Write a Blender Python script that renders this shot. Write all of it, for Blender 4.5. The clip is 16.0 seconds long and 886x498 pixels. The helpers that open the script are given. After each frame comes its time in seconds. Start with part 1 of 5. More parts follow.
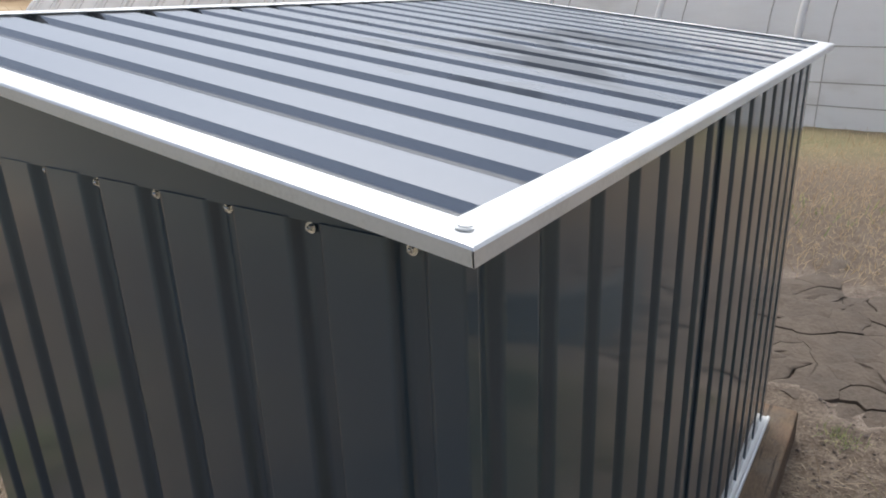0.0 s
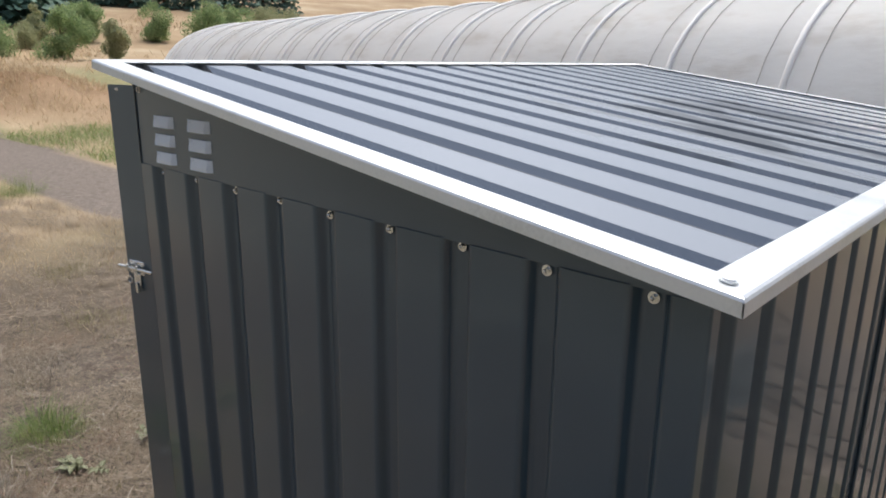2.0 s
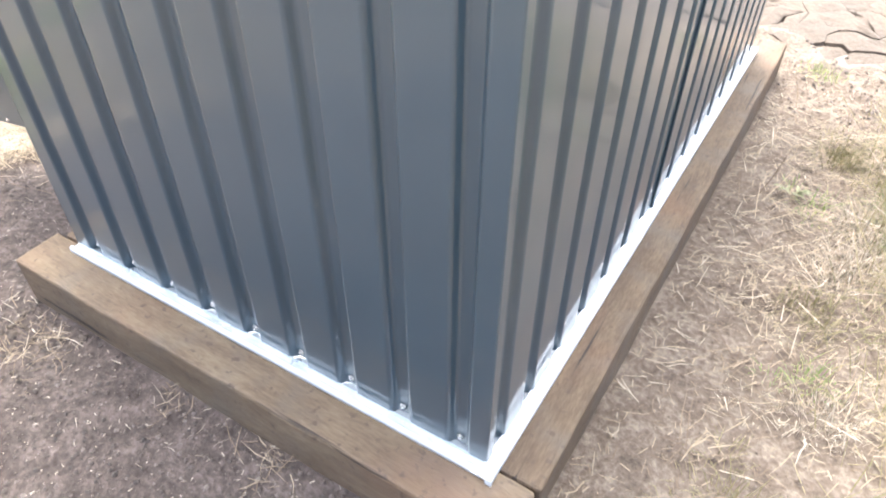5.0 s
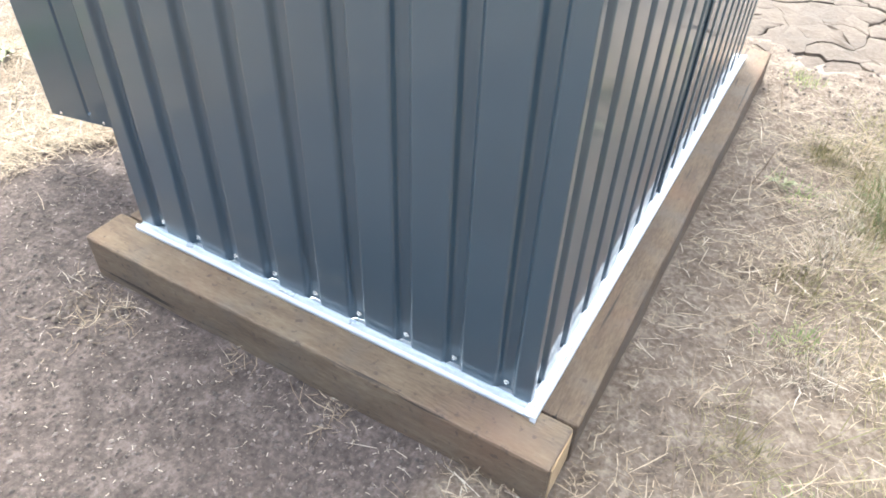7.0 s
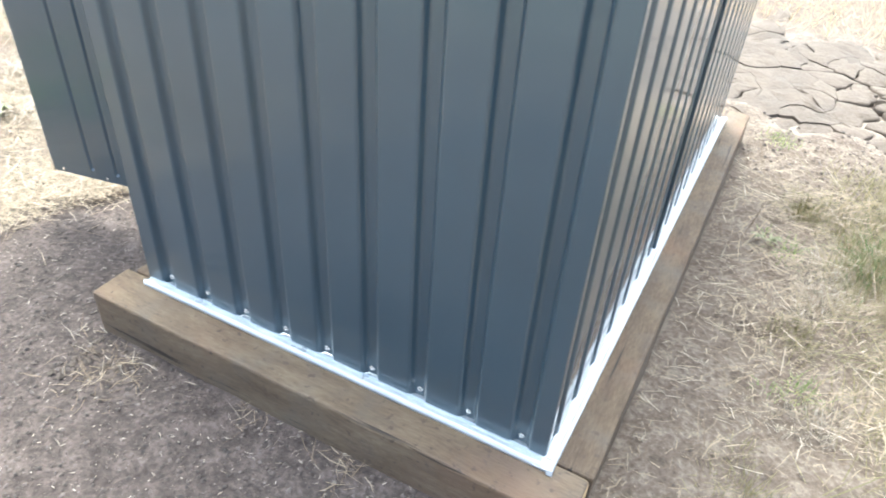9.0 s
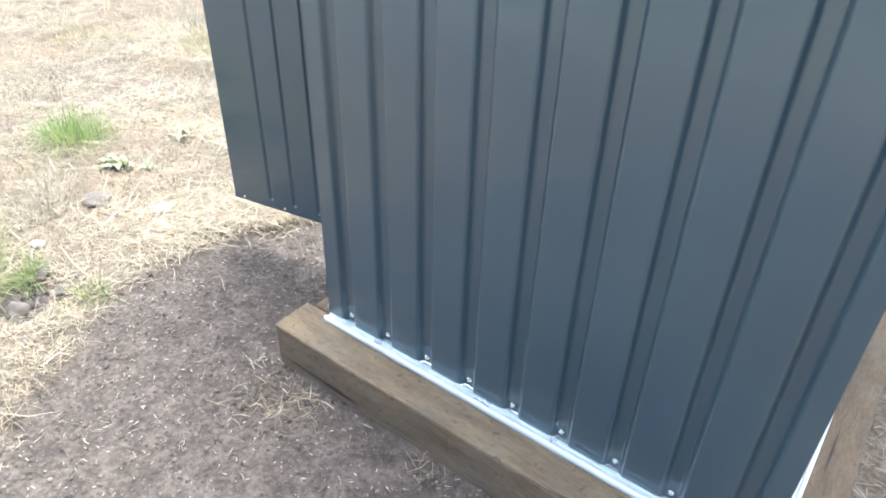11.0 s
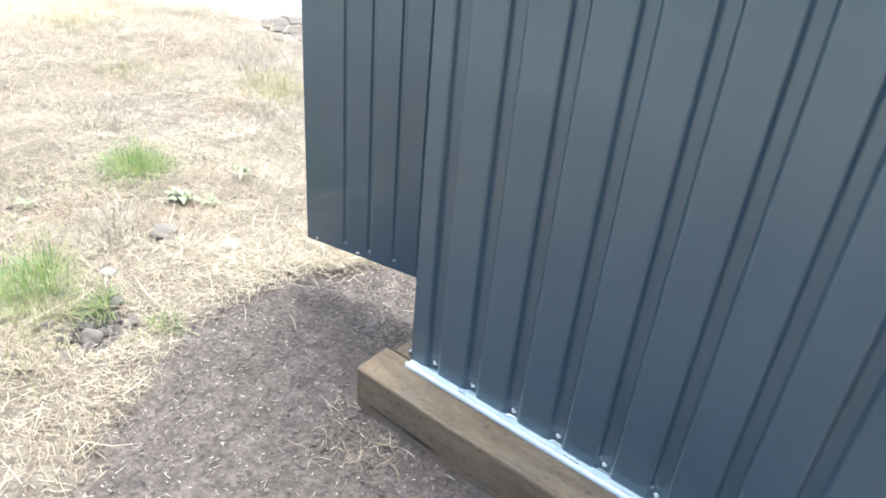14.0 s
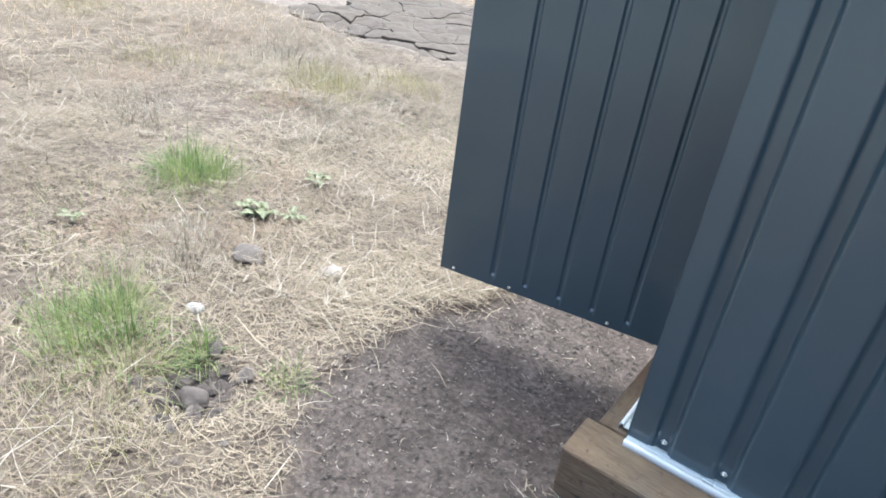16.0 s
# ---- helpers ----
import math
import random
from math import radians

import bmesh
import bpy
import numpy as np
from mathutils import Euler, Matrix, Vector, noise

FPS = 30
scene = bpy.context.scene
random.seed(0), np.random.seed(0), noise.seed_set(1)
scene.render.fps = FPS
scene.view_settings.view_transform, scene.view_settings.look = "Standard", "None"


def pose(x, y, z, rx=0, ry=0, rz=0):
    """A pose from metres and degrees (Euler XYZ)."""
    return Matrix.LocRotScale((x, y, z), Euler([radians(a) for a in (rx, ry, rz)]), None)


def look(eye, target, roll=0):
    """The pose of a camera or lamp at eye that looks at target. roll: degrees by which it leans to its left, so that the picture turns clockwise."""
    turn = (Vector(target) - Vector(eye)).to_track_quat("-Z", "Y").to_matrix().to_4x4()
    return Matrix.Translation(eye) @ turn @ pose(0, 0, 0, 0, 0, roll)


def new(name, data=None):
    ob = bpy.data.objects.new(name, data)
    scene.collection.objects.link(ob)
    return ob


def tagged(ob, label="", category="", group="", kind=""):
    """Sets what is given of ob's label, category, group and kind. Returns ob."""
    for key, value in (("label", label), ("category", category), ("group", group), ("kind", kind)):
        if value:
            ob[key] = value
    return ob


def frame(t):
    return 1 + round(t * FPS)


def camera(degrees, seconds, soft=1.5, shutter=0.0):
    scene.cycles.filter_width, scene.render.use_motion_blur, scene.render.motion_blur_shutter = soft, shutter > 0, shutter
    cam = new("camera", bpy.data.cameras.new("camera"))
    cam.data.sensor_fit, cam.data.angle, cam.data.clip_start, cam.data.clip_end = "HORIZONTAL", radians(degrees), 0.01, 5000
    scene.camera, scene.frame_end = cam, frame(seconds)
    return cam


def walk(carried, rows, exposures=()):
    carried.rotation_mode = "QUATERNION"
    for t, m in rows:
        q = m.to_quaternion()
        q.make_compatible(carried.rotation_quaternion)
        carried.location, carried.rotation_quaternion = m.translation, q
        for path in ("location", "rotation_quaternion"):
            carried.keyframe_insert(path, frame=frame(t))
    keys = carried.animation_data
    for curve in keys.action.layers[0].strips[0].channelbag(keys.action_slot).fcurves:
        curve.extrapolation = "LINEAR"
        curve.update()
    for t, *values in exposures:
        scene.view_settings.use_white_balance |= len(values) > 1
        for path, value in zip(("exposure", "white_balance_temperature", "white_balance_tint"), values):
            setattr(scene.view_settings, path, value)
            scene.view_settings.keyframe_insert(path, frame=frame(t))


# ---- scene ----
cam = camera(65.0, 16.0, soft=1.8, shutter=0.22)
PATH = [
    (0, (0.356, -0.464, 1.458), (-0.717, 1.085, 0.786), -2.2),
    (0.5, (0.329, -0.501, 1.465), (-0.672, 1.105, 0.82), -0.3),
    (1, (0.312, -0.533, 1.463), (-0.77, 1.04, 0.865), 0.6),
    (1.5, (0.297, -0.587, 1.469), (-0.942, 0.884, 0.921), 0.2),
    (2, (0.28, -0.613, 1.471), (-1.019, 0.816, 0.95), 0.5),
    (2.5, (0.269, -0.615, 1.469), (-1.037, 0.809, 0.953), 0.8),
    (3, (0.271, -0.613, 1.454), (-1.004, 0.826, 0.905), 1.1),
    (3.5, (0.292, -0.601, 1.355), (-0.88, 0.838, 0.61), 0.6),
    (4, (0.31, -0.582, 1.312), (-0.767, 0.855, 0.432), 1.9),
    (4.5, (0.332, -0.612, 1.193), (-0.678, 0.778, 0.169), 1.8),
    (4.7, (0.328, -0.618, 1.171), (-0.614, 0.702, 0.0), 0.7),
    (5, (0.342, -0.623, 1.129), (-0.433, 0.646, -0.209), 0.4),
    (5.2, (0.375, -0.62, 1.116), (-0.408, 0.621, -0.243), -0.1),
    (7.3, (0.315, -0.918, 1.186), (-0.415, 0.43, -0.099), 2.4),
    (7.5, (0.329, -0.936, 1.177), (-0.408, 0.427, -0.086), 1.8),
    (8, (0.349, -0.914, 1.187), (-0.234, 0.549, -0.046), 2.3),
    (8.5, (0.316, -0.914, 1.214), (-0.26, 0.571, 0.005), 4.2),
    (9, (0.249, -0.94, 1.207), (-0.461, 0.505, 0.021), 3.8),
    (9.5, (0.156, -0.977, 1.207), (-0.728, 0.372, 0.024), 4.2),
    (9.7, (0.164, -0.935, 1.199), (-0.84, 0.384, 0.08), 2.0),
    (11.8, (-0.06, -1.105, 1.22), (-0.993, 0.229, 0.058), 2.3),
    (12, (-0.059, -1.143, 1.202), (-0.986, 0.217, 0.066), 3.3),
    (12.5, (-0.049, -1.137, 1.195), (-1.025, 0.216, 0.091), 4.0),
    (13, (-0.086, -1.19, 1.225), (-1.094, 0.185, 0.18), 4.6),
    (13.5, (-0.107, -1.195, 1.222), (-1.122, 0.218, 0.236), 4.5),
    (14, (-0.166, -1.138, 1.216), (-1.185, 0.247, 0.195), 5.1),
    (14.5, (-0.338, -1.029, 1.182), (-1.486, 0.175, 0.071), 4.6),
    (15, (-0.524, -1.033, 1.122), (-1.646, 0.211, 0.03), 7.5),
    (15.5, (-0.722, -1.157, 1.084), (-1.696, 0.253, 0.051), 6.6),
    (16, (-0.843, -1.151, 1.038), (-1.781, 0.292, 0.019), 7.5),
]
EXPOSURES = [(0, 0.40, 5820, 3), (1.5, 0.38, 5800, 3), (3.0, 0.42, 5780, 3), (3.5, 1.2, 5600, 2), (4.0, 2.65, 5450, 3), (4.6, 3.05, 5750, 4), (5.2, 2.8, 5850, 4), (7.5, 2.65, 5550, -2),
             (9.0, 2.62, 5450, -4), (12.5, 2.48, 5300, -4), (14.0, 2.48, 5280, -4), (15.0, 1.95, 5260, -3), (16, 1.85, 5200, -2)]
walk(cam, [(t, look(eye, target, roll)) for t, eye, target, roll in PATH], EXPOSURES)

# ---- world and light: a bright, thinly overcast afternoon ----
SUN_ELEVATION, SUN_TURN = 68.0, 324.0
world = bpy.data.worlds.new("world")
scene.world = world
world.use_nodes = True
wn = world.node_tree.nodes
sky = wn.new("ShaderNodeTexSky")
sky.sky_type = "NISHITA"
sky.sun_disc = False
sky.sun_elevation = radians(SUN_ELEVATION)
sky.sun_rotation = radians(SUN_TURN)
sky.air_density = 0.6
sky.dust_density = 10.0
sky.ozone_density = 0.6
wn["Background"].inputs["Strength"].default_value = 0.15
world.node_tree.links.new(sky.outputs["Color"], wn["Background"].inputs["Color"])
sun = new("sun", bpy.data.lights.new("sun", "SUN"))
sun.data.energy = 0.08
sun.data.angle = radians(70)
sun.data.color = (1.0, 0.97, 0.93)
_a, _e = radians(SUN_TURN), radians(SUN_ELEVATION)
_from = Vector((math.sin(_a) * math.cos(_e), math.cos(_a) * math.cos(_e), math.sin(_e)))
sun.matrix_world = look(_from * 30, (0, 0, 0))


# ---- materials ----
def ramp(nodes, stops):
    r = nodes.new("ShaderNodeValToRGB")
    while len(r.color_ramp.elements) < len(stops):
        r.color_ramp.elements.new(0.5)
    for el, (p, c) in zip(r.color_ramp.elements, stops):
        el.position, el.color = p, (*c, 1)
    return r


def surface(name, stops, scale=8.0, rough=(0.5, 0.6), metal=0.0, fine=120.0, bump=0.1, bump_far=0.0, stretch=(1, 1, 1), coat=0.0,
            per="", specular=0.5, detail=6.0, second=0.35, distance=0.004):
    """A two-scale procedural surface: a colour ramp over broad and fine noise, with relief. per: 'object' or 'island' varies the pieces."""
    m = bpy.data.materials.new(name)
    m.use_nodes = True
    n, l = m.node_tree.nodes, m.node_tree.links
    b = n["Principled BSDF"]
    tc = n.new("ShaderNodeTexCoord")
    mp = n.new("ShaderNodeMapping")
    mp.inputs["Scale"].default_value = stretch
    l.new(tc.outputs["Object"], mp.inputs["Vector"])
    big, small = n.new("ShaderNodeTexNoise"), n.new("ShaderNodeTexNoise")
    for tex, s in ((big, scale), (small, fine)):
        tex.inputs["Scale"].default_value = s
        tex.inputs["Detail"].default_value = detail
        l.new(mp.outputs["Vector"], tex.inputs["Vector"])
    mix = n.new("ShaderNodeMix")
    mix.inputs["Factor"].default_value = second
    l.new(big.outputs["Fac"], mix.inputs["A"])
    l.new(small.outputs["Fac"], mix.inputs["B"])
    value = mix.outputs["Result"]
    if per:
        info = n.new("ShaderNodeObjectInfo" if per == "object" else "ShaderNodeNewGeometry")
        rnd = info.outputs["Random" if per == "object" else "Random Per Island"]
        add = n.new("ShaderNodeMath")
        add.operation = "MULTIPLY_ADD"
        add.inputs[1].default_value, add.inputs[2].default_value = 0.5, -0.25
        l.new(rnd, add.inputs[0])
        add2 = n.new("ShaderNodeMath")
        l.new(add.outputs[0], add2.inputs[0])
        l.new(value, add2.inputs[1])
        value = add2.outputs[0]
    r = ramp(n, stops)
    l.new(value, r.inputs["Fac"])
    l.new(r.outputs["Color"], b.inputs["Base Color"])
    rr = n.new("ShaderNodeMapRange")
    rr.inputs["From Min"].default_value, rr.inputs["From Max"].default_value = 0.3, 0.7
    rr.inputs["To Min"].default_value, rr.inputs["To Max"].default_value = rough
    l.new(big.outputs["Fac"], rr.inputs["Value"])
    l.new(rr.outputs["Result"], b.inputs["Roughness"])
    b.inputs["Metallic"].default_value = metal
    b.inputs["Specular IOR Level"].default_value = specular
    b.inputs["Coat Weight"].default_value = coat
    b.inputs["Coat Roughness"].default_value = 0.06
    b.inputs["Coat IOR"].default_value = 1.52
    if bump:
        bp = n.new("ShaderNodeBump")
        bp.inputs["Strength"].default_value = bump
        bp.inputs["Distance"].default_value = distance
        l.new(small.outputs["Fac"], bp.inputs["Height"])
        if bump_far:
            bq = n.new("ShaderNodeBump")
            bq.inputs["Strength"].default_value = bump_far
            bq.inputs["Distance"].default_value = 0.01
            l.new(big.outputs["Fac"], bq.inputs["Height"])
            l.new(bq.outputs["Normal"], bp.inputs["Normal"])
        l.new(bp.outputs["Normal"], b.inputs["Normal"])
        l.new(bp.outputs["Normal"], b.inputs["Coat Normal"])
    return m


PAINT = surface("anthracite_paint", [(0.3, (0.040, 0.067, 0.085)), (0.7, (0.053, 0.086, 0.108))], 3.0, (0.30, 0.40), fine=900, bump=0.006,
                bump_far=0.10, distance=0.001, coat=1.0)
# Anthracite sheet; the paler, part-metal base stands in for the sky it reflects.
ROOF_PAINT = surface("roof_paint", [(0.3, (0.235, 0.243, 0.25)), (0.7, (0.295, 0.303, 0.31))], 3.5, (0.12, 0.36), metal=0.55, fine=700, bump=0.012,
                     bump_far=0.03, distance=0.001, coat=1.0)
# Hoods of the dark gable sheet; near-white colour paints the sky they catch.
VENT_SKYLIT = surface("skylit_vent_metal", [(0.33, (0.55, 0.58, 0.58)), (0.45, (0.86, 0.87, 0.86)), (0.7, (0.89, 0.90, 0.89))], 30.0, (0.35, 0.5), fine=200, bump=0.05)


def dull_patches(m):
    """Dull dark smears on the roof; the pale base between them paints in sky reflection."""
    n, l = m.node_tree.nodes, m.node_tree.links
    b = n["Principled BSDF"]
    tc = n.new("ShaderNodeTexCoord")
    mp = n.new("ShaderNodeMapping")
    mp.inputs["Scale"].default_value = (1.5, 4.2, 1)
    mp.inputs["Location"].default_value = (0.4, 0.15, 0)
    tx = n.new("ShaderNodeTexNoise")
    tx.inputs["Scale"].default_value, tx.inputs["Detail"].default_value, tx.inputs["Distortion"].default_value = 2.0, 6.0, 0.5
    l.new(tc.outputs["Object"], mp.inputs["Vector"])
    l.new(mp.outputs["Vector"], tx.inputs["Vector"])
    far = n.new("ShaderNodeVectorMath")
    far.operation = "DISTANCE"
    far.inputs[1].default_value = (-0.22, 1.05, 1.34)
    l.new(tc.outputs["Object"], far.inputs[0])
    near = n.new("ShaderNodeMapRange")
    near.inputs["From Min"].default_value, near.inputs["From Max"].default_value = 0.25, 0.85
    near.inputs["To Min"].default_value, near.inputs["To Max"].default_value = 0.08, -0.22
    l.new(far.outputs["Value"], near.inputs["Value"])
    both = n.new("ShaderNodeMath")
    l.new(tx.outputs["Fac"], both.inputs[0])
    l.new(near.outputs["Result"], both.inputs[1])
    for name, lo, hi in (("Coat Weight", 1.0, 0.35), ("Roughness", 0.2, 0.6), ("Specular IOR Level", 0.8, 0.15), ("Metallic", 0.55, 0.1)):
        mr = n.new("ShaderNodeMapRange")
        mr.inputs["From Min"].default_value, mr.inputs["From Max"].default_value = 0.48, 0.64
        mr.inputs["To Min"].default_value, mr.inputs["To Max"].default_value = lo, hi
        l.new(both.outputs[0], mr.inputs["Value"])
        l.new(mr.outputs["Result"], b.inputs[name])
    patch_mix = n.new("ShaderNodeMapRange")
    patch_mix.inputs["From Min"].default_value, patch_mix.inputs["From Max"].default_value = 0.46, 0.62
    l.new(both.outputs[0], patch_mix.inputs["Value"])
    mix = n.new("ShaderNodeMix")
    mix.data_type = "RGBA"
    mix.inputs["B"].default_value = (0.11, 0.118, 0.128, 1)
    l.new(patch_mix.outputs["Result"], mix.inputs["Factor"])
    l.new(b.inputs["Base Color"].links[0].from_socket, mix.inputs["A"])
    l.new(mix.outputs["Result"], b.inputs["Base Color"])


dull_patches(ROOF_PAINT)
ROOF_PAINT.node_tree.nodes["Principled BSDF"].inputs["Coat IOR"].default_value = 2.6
GALVANISED = surface("galvanised_steel", [(0.3, (0.72, 0.73, 0.72)), (0.5, (0.86, 0.87, 0.86)), (0.7, (0.92, 0.92, 0.91))], 11.0, (0.28, 0.42), metal=0.6, fine=220, bump=0.04)
# Silver tone that paints the lip's reflection in the wall onto the flange.
MIRRORED_LIP = surface("mirrored_lip_silver", [(0.3, (0.580, 0.623, 0.623)), (0.7, (0.797, 0.841, 0.841))], 14.0, (0.25, 0.4), metal=0.5, fine=240, bump=0.05)
WHITE_RAIL = surface("white_coated_rail", [(0.3, (0.68, 0.70, 0.70)), (0.75, (0.78, 0.79, 0.78))], 9.0, (0.35, 0.5), fine=160, bump=0.05)
CHROME = surface("zinc_plated_steel", [(0.3, (0.816, 0.784, 0.710)), (0.7, (0.948, 0.912, 0.828))], 60.0, (0.16, 0.28), metal=0.9, fine=500, bump=0.03)
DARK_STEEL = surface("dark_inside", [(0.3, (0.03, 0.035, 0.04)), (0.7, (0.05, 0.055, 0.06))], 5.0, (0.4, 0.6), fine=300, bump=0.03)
RUBBER = surface("black_rubber", [(0.3, (0.02, 0.02, 0.02)), (0.7, (0.04, 0.04, 0.04))], 20.0, (0.6, 0.8), fine=300, bump=0.05)
TIMBER = surface("treated_timber", [(0.25, (0.087, 0.057, 0.032)), (0.5, (0.164, 0.117, 0.070)), (0.75, (0.251, 0.196, 0.125))], 5.0, (0.7, 0.85),
                 fine=38, bump=0.45, stretch=(1.1, 5, 5), per="object", second=0.4, distance=0.006)
TIMBER_Y = surface("treated_timber_long", [(0.25, (0.087, 0.057, 0.032)), (0.5, (0.164, 0.117, 0.070)), (0.75, (0.251, 0.196, 0.125))], 5.0, (0.7, 0.85),
                   fine=38, bump=0.45, stretch=(5, 1.1, 5), per="object", second=0.4, distance=0.006)


def add_checks(m, stretch):
    """Drying cracks: thin dark lines along the grain."""
    n, l = m.node_tree.nodes, m.node_tree.links
    b = n["Principled BSDF"]
    tc = n.new("ShaderNodeTexCoord")
    mp = n.new("ShaderNodeMapping")
    mp.inputs["Scale"].default_value = stretch
    tx = n.new("ShaderNodeTexNoise")
    tx.inputs["Scale"].default_value, tx.inputs["Detail"].default_value = 2.2, 3.0
    l.new(tc.outputs["Object"], mp.inputs["Vector"])
    l.new(mp.outputs["Vector"], tx.inputs["Vector"])
    mr = n.new("ShaderNodeMapRange")
    mr.inputs["From Min"].default_value, mr.inputs["From Max"].default_value = 0.655, 0.69
    l.new(tx.outputs["Fac"], mr.inputs["Value"])
    mix = n.new("ShaderNodeMix")
    mix.data_type = "RGBA"
    mix.inputs["B"].default_value = (0.035, 0.024, 0.016, 1)
    l.new(mr.outputs["Result"], mix.inputs["Factor"])
    l.new(b.inputs["Base Color"].links[0].from_socket, mix.inputs["A"])
    l.new(mix.outputs["Result"], b.inputs["Base Color"])


def add_stains(m):
    """Grey-brown dirt and redder damp blotches, with shapes of their own, over the wood."""
    n, l = m.node_tree.nodes, m.node_tree.links
    b = n["Principled BSDF"]
    tc = n.new("ShaderNodeTexCoord")
    for scale, lo, hi, most, colour in ((7.0, 0.48, 0.66, 0.55, (0.125, 0.105, 0.082, 1)), (3.1, 0.50, 0.68, 0.50, (0.19, 0.105, 0.058, 1)), (55.0, 0.60, 0.70, 0.7, (0.07, 0.048, 0.034, 1))):
        tx = n.new("ShaderNodeTexNoise")
        tx.inputs["Scale"].default_value, tx.inputs["Detail"].default_value = scale, 7.0
        l.new(tc.outputs["Object"], tx.inputs["Vector"])
        mr = n.new("ShaderNodeMapRange")
        mr.inputs["From Min"].default_value, mr.inputs["From Max"].default_value, mr.inputs["To Max"].default_value = lo, hi, most
        l.new(tx.outputs["Fac"], mr.inputs["Value"])
        mix = n.new("ShaderNodeMix")
        mix.data_type = "RGBA"
        mix.inputs["B"].default_value = colour
        l.new(mr.outputs["Result"], mix.inputs["Factor"])
        l.new(b.inputs["Base Color"].links[0].from_socket, mix.inputs["A"])
        l.new(mix.outputs["Result"], b.inputs["Base Color"])


add_stains(TIMBER)
add_stains(TIMBER_Y)
add_checks(TIMBER, (0.7, 22, 22))
add_checks(TIMBER_Y, (22, 0.7, 22))
END_GRAIN = surface("sawn_end_grain", [(0.3, (0.36, 0.24, 0.12)), (0.7, (0.52, 0.37, 0.2))], 20.0, (0.75, 0.9), fine=160, bump=0.4)
STRAW = surface("dry_straw", [(0.2, (0.092, 0.062, 0.037)), (0.45, (0.186, 0.137, 0.085)), (0.62, (0.269, 0.210, 0.140)), (0.85, (0.380, 0.313, 0.222))], 1.3,
                (0.6, 0.75), fine=30, bump=0, per="island", second=0.2)
BROWN_STALKS = surface("brown_stalks", [(0.2, (0.10, 0.058, 0.033)), (0.5, (0.19, 0.115, 0.068)), (0.8, (0.29, 0.19, 0.12))], 3.0, (0.6, 0.8), fine=30, bump=0, per="island")
BLEACHED = surface("bleached_stalks", [(0.3, (0.279, 0.232, 0.170)), (0.75, (0.426, 0.375, 0.298))], 3.0, (0.6, 0.75), fine=30, bump=0, per="island")
DRY_GRASS = surface("dry_meadow_grass", [(0.2, (0.361, 0.259, 0.150)), (0.5, (0.505, 0.385, 0.237)), (0.8, (0.614, 0.503, 0.332))], 0.35,
                    (0.6, 0.8), fine=6, bump=0, per="island", second=0.3)
GREEN_GRASS = surface("green_grass", [(0.2, (0.097, 0.150, 0.040)), (0.5, (0.194, 0.269, 0.076)), (0.8, (0.388, 0.393, 0.150))], 6.0,
                      (0.45, 0.6), fine=30, bump=0, per="island")
YELLOWING = surface("yellowing_grass", [(0.2, (0.119, 0.112, 0.046)), (0.5, (0.204, 0.176, 0.084)), (0.8, (0.281, 0.239, 0.140))], 4.0, (0.55, 0.7), fine=30, bump=0, per="island")
PALE_TUFT = surface("pale_tuft_grass", [(0.2, (0.230, 0.212, 0.092)), (0.5, (0.340, 0.299, 0.152)), (0.8, (0.442, 0.382, 0.230))], 4.0, (0.55, 0.7), fine=30, bump=0, per="island")
LUSH_GRASS = surface("lush_grass", [(0.2, (0.041, 0.078, 0.020)), (0.5, (0.088, 0.143, 0.041)), (0.8, (0.190, 0.224, 0.082))], 6.0,
                     (0.45, 0.6), fine=30, bump=0, per="island")
WEED_LEAF = surface("dull_weed_leaf", [(0.3, (0.14, 0.15, 0.07)), (0.7, (0.27, 0.265, 0.145))], 12.0, (0.5, 0.65), fine=90, bump=0.1, per="island")
CLOD = surface("soil_clods", [(0.2, (0.050, 0.040, 0.034)), (0.6, (0.108, 0.087, 0.073)), (0.9, (0.224, 0.188, 0.158))], 30.0, (0.85, 0.95), fine=160,
               bump=0.4, per="island", second=0.3)
STONE = surface("pale_stone", [(0.3, (0.24, 0.20, 0.165)), (0.7, (0.38, 0.335, 0.285))], 25.0, (0.8, 0.9), fine=140, bump=0.4)
WHITE_STONE = surface("white_stone", [(0.3, (0.270, 0.255, 0.225)), (0.7, (0.390, 0.375, 0.338))], 30.0, (0.75, 0.9), fine=140, bump=0.4)
MUD = surface("dried_mud", [(0.25, (0.057, 0.045, 0.033)), (0.5, (0.095, 0.074, 0.056)), (0.75, (0.140, 0.114, 0.086))], 5.0, (0.85, 0.95), fine=55, bump=0.5,
              bump_far=0.3, second=0.45, distance=0.012)
TARP = surface("grey_blue_plastic", [(0.3, (0.053, 0.066, 0.071)), (0.7, (0.101, 0.114, 0.118))], 7.0, (0.5, 0.65), fine=60, bump=0.2, bump_far=0.2)
BARK = surface("bark", [(0.3, (0.07, 0.05, 0.035)), (0.7, (0.16, 0.12, 0.09))], 8.0, (0.85, 0.95), fine=40, bump=0.5)
LEAVES = surface("broad_leaves", [(0.2, (0.218, 0.310, 0.127)), (0.5, (0.322, 0.414, 0.184)), (0.8, (0.437, 0.506, 0.253))], 0.5, (0.55, 0.7), fine=4, bump=0,
                 per="island")
PALE_LEAVES = surface("pale_leaves", [(0.2, (0.284, 0.315, 0.158)), (0.5, (0.399, 0.420, 0.231)), (0.8, (0.525, 0.504, 0.336))], 0.5, (0.55, 0.7), fine=4, bump=0,
                      per="island")
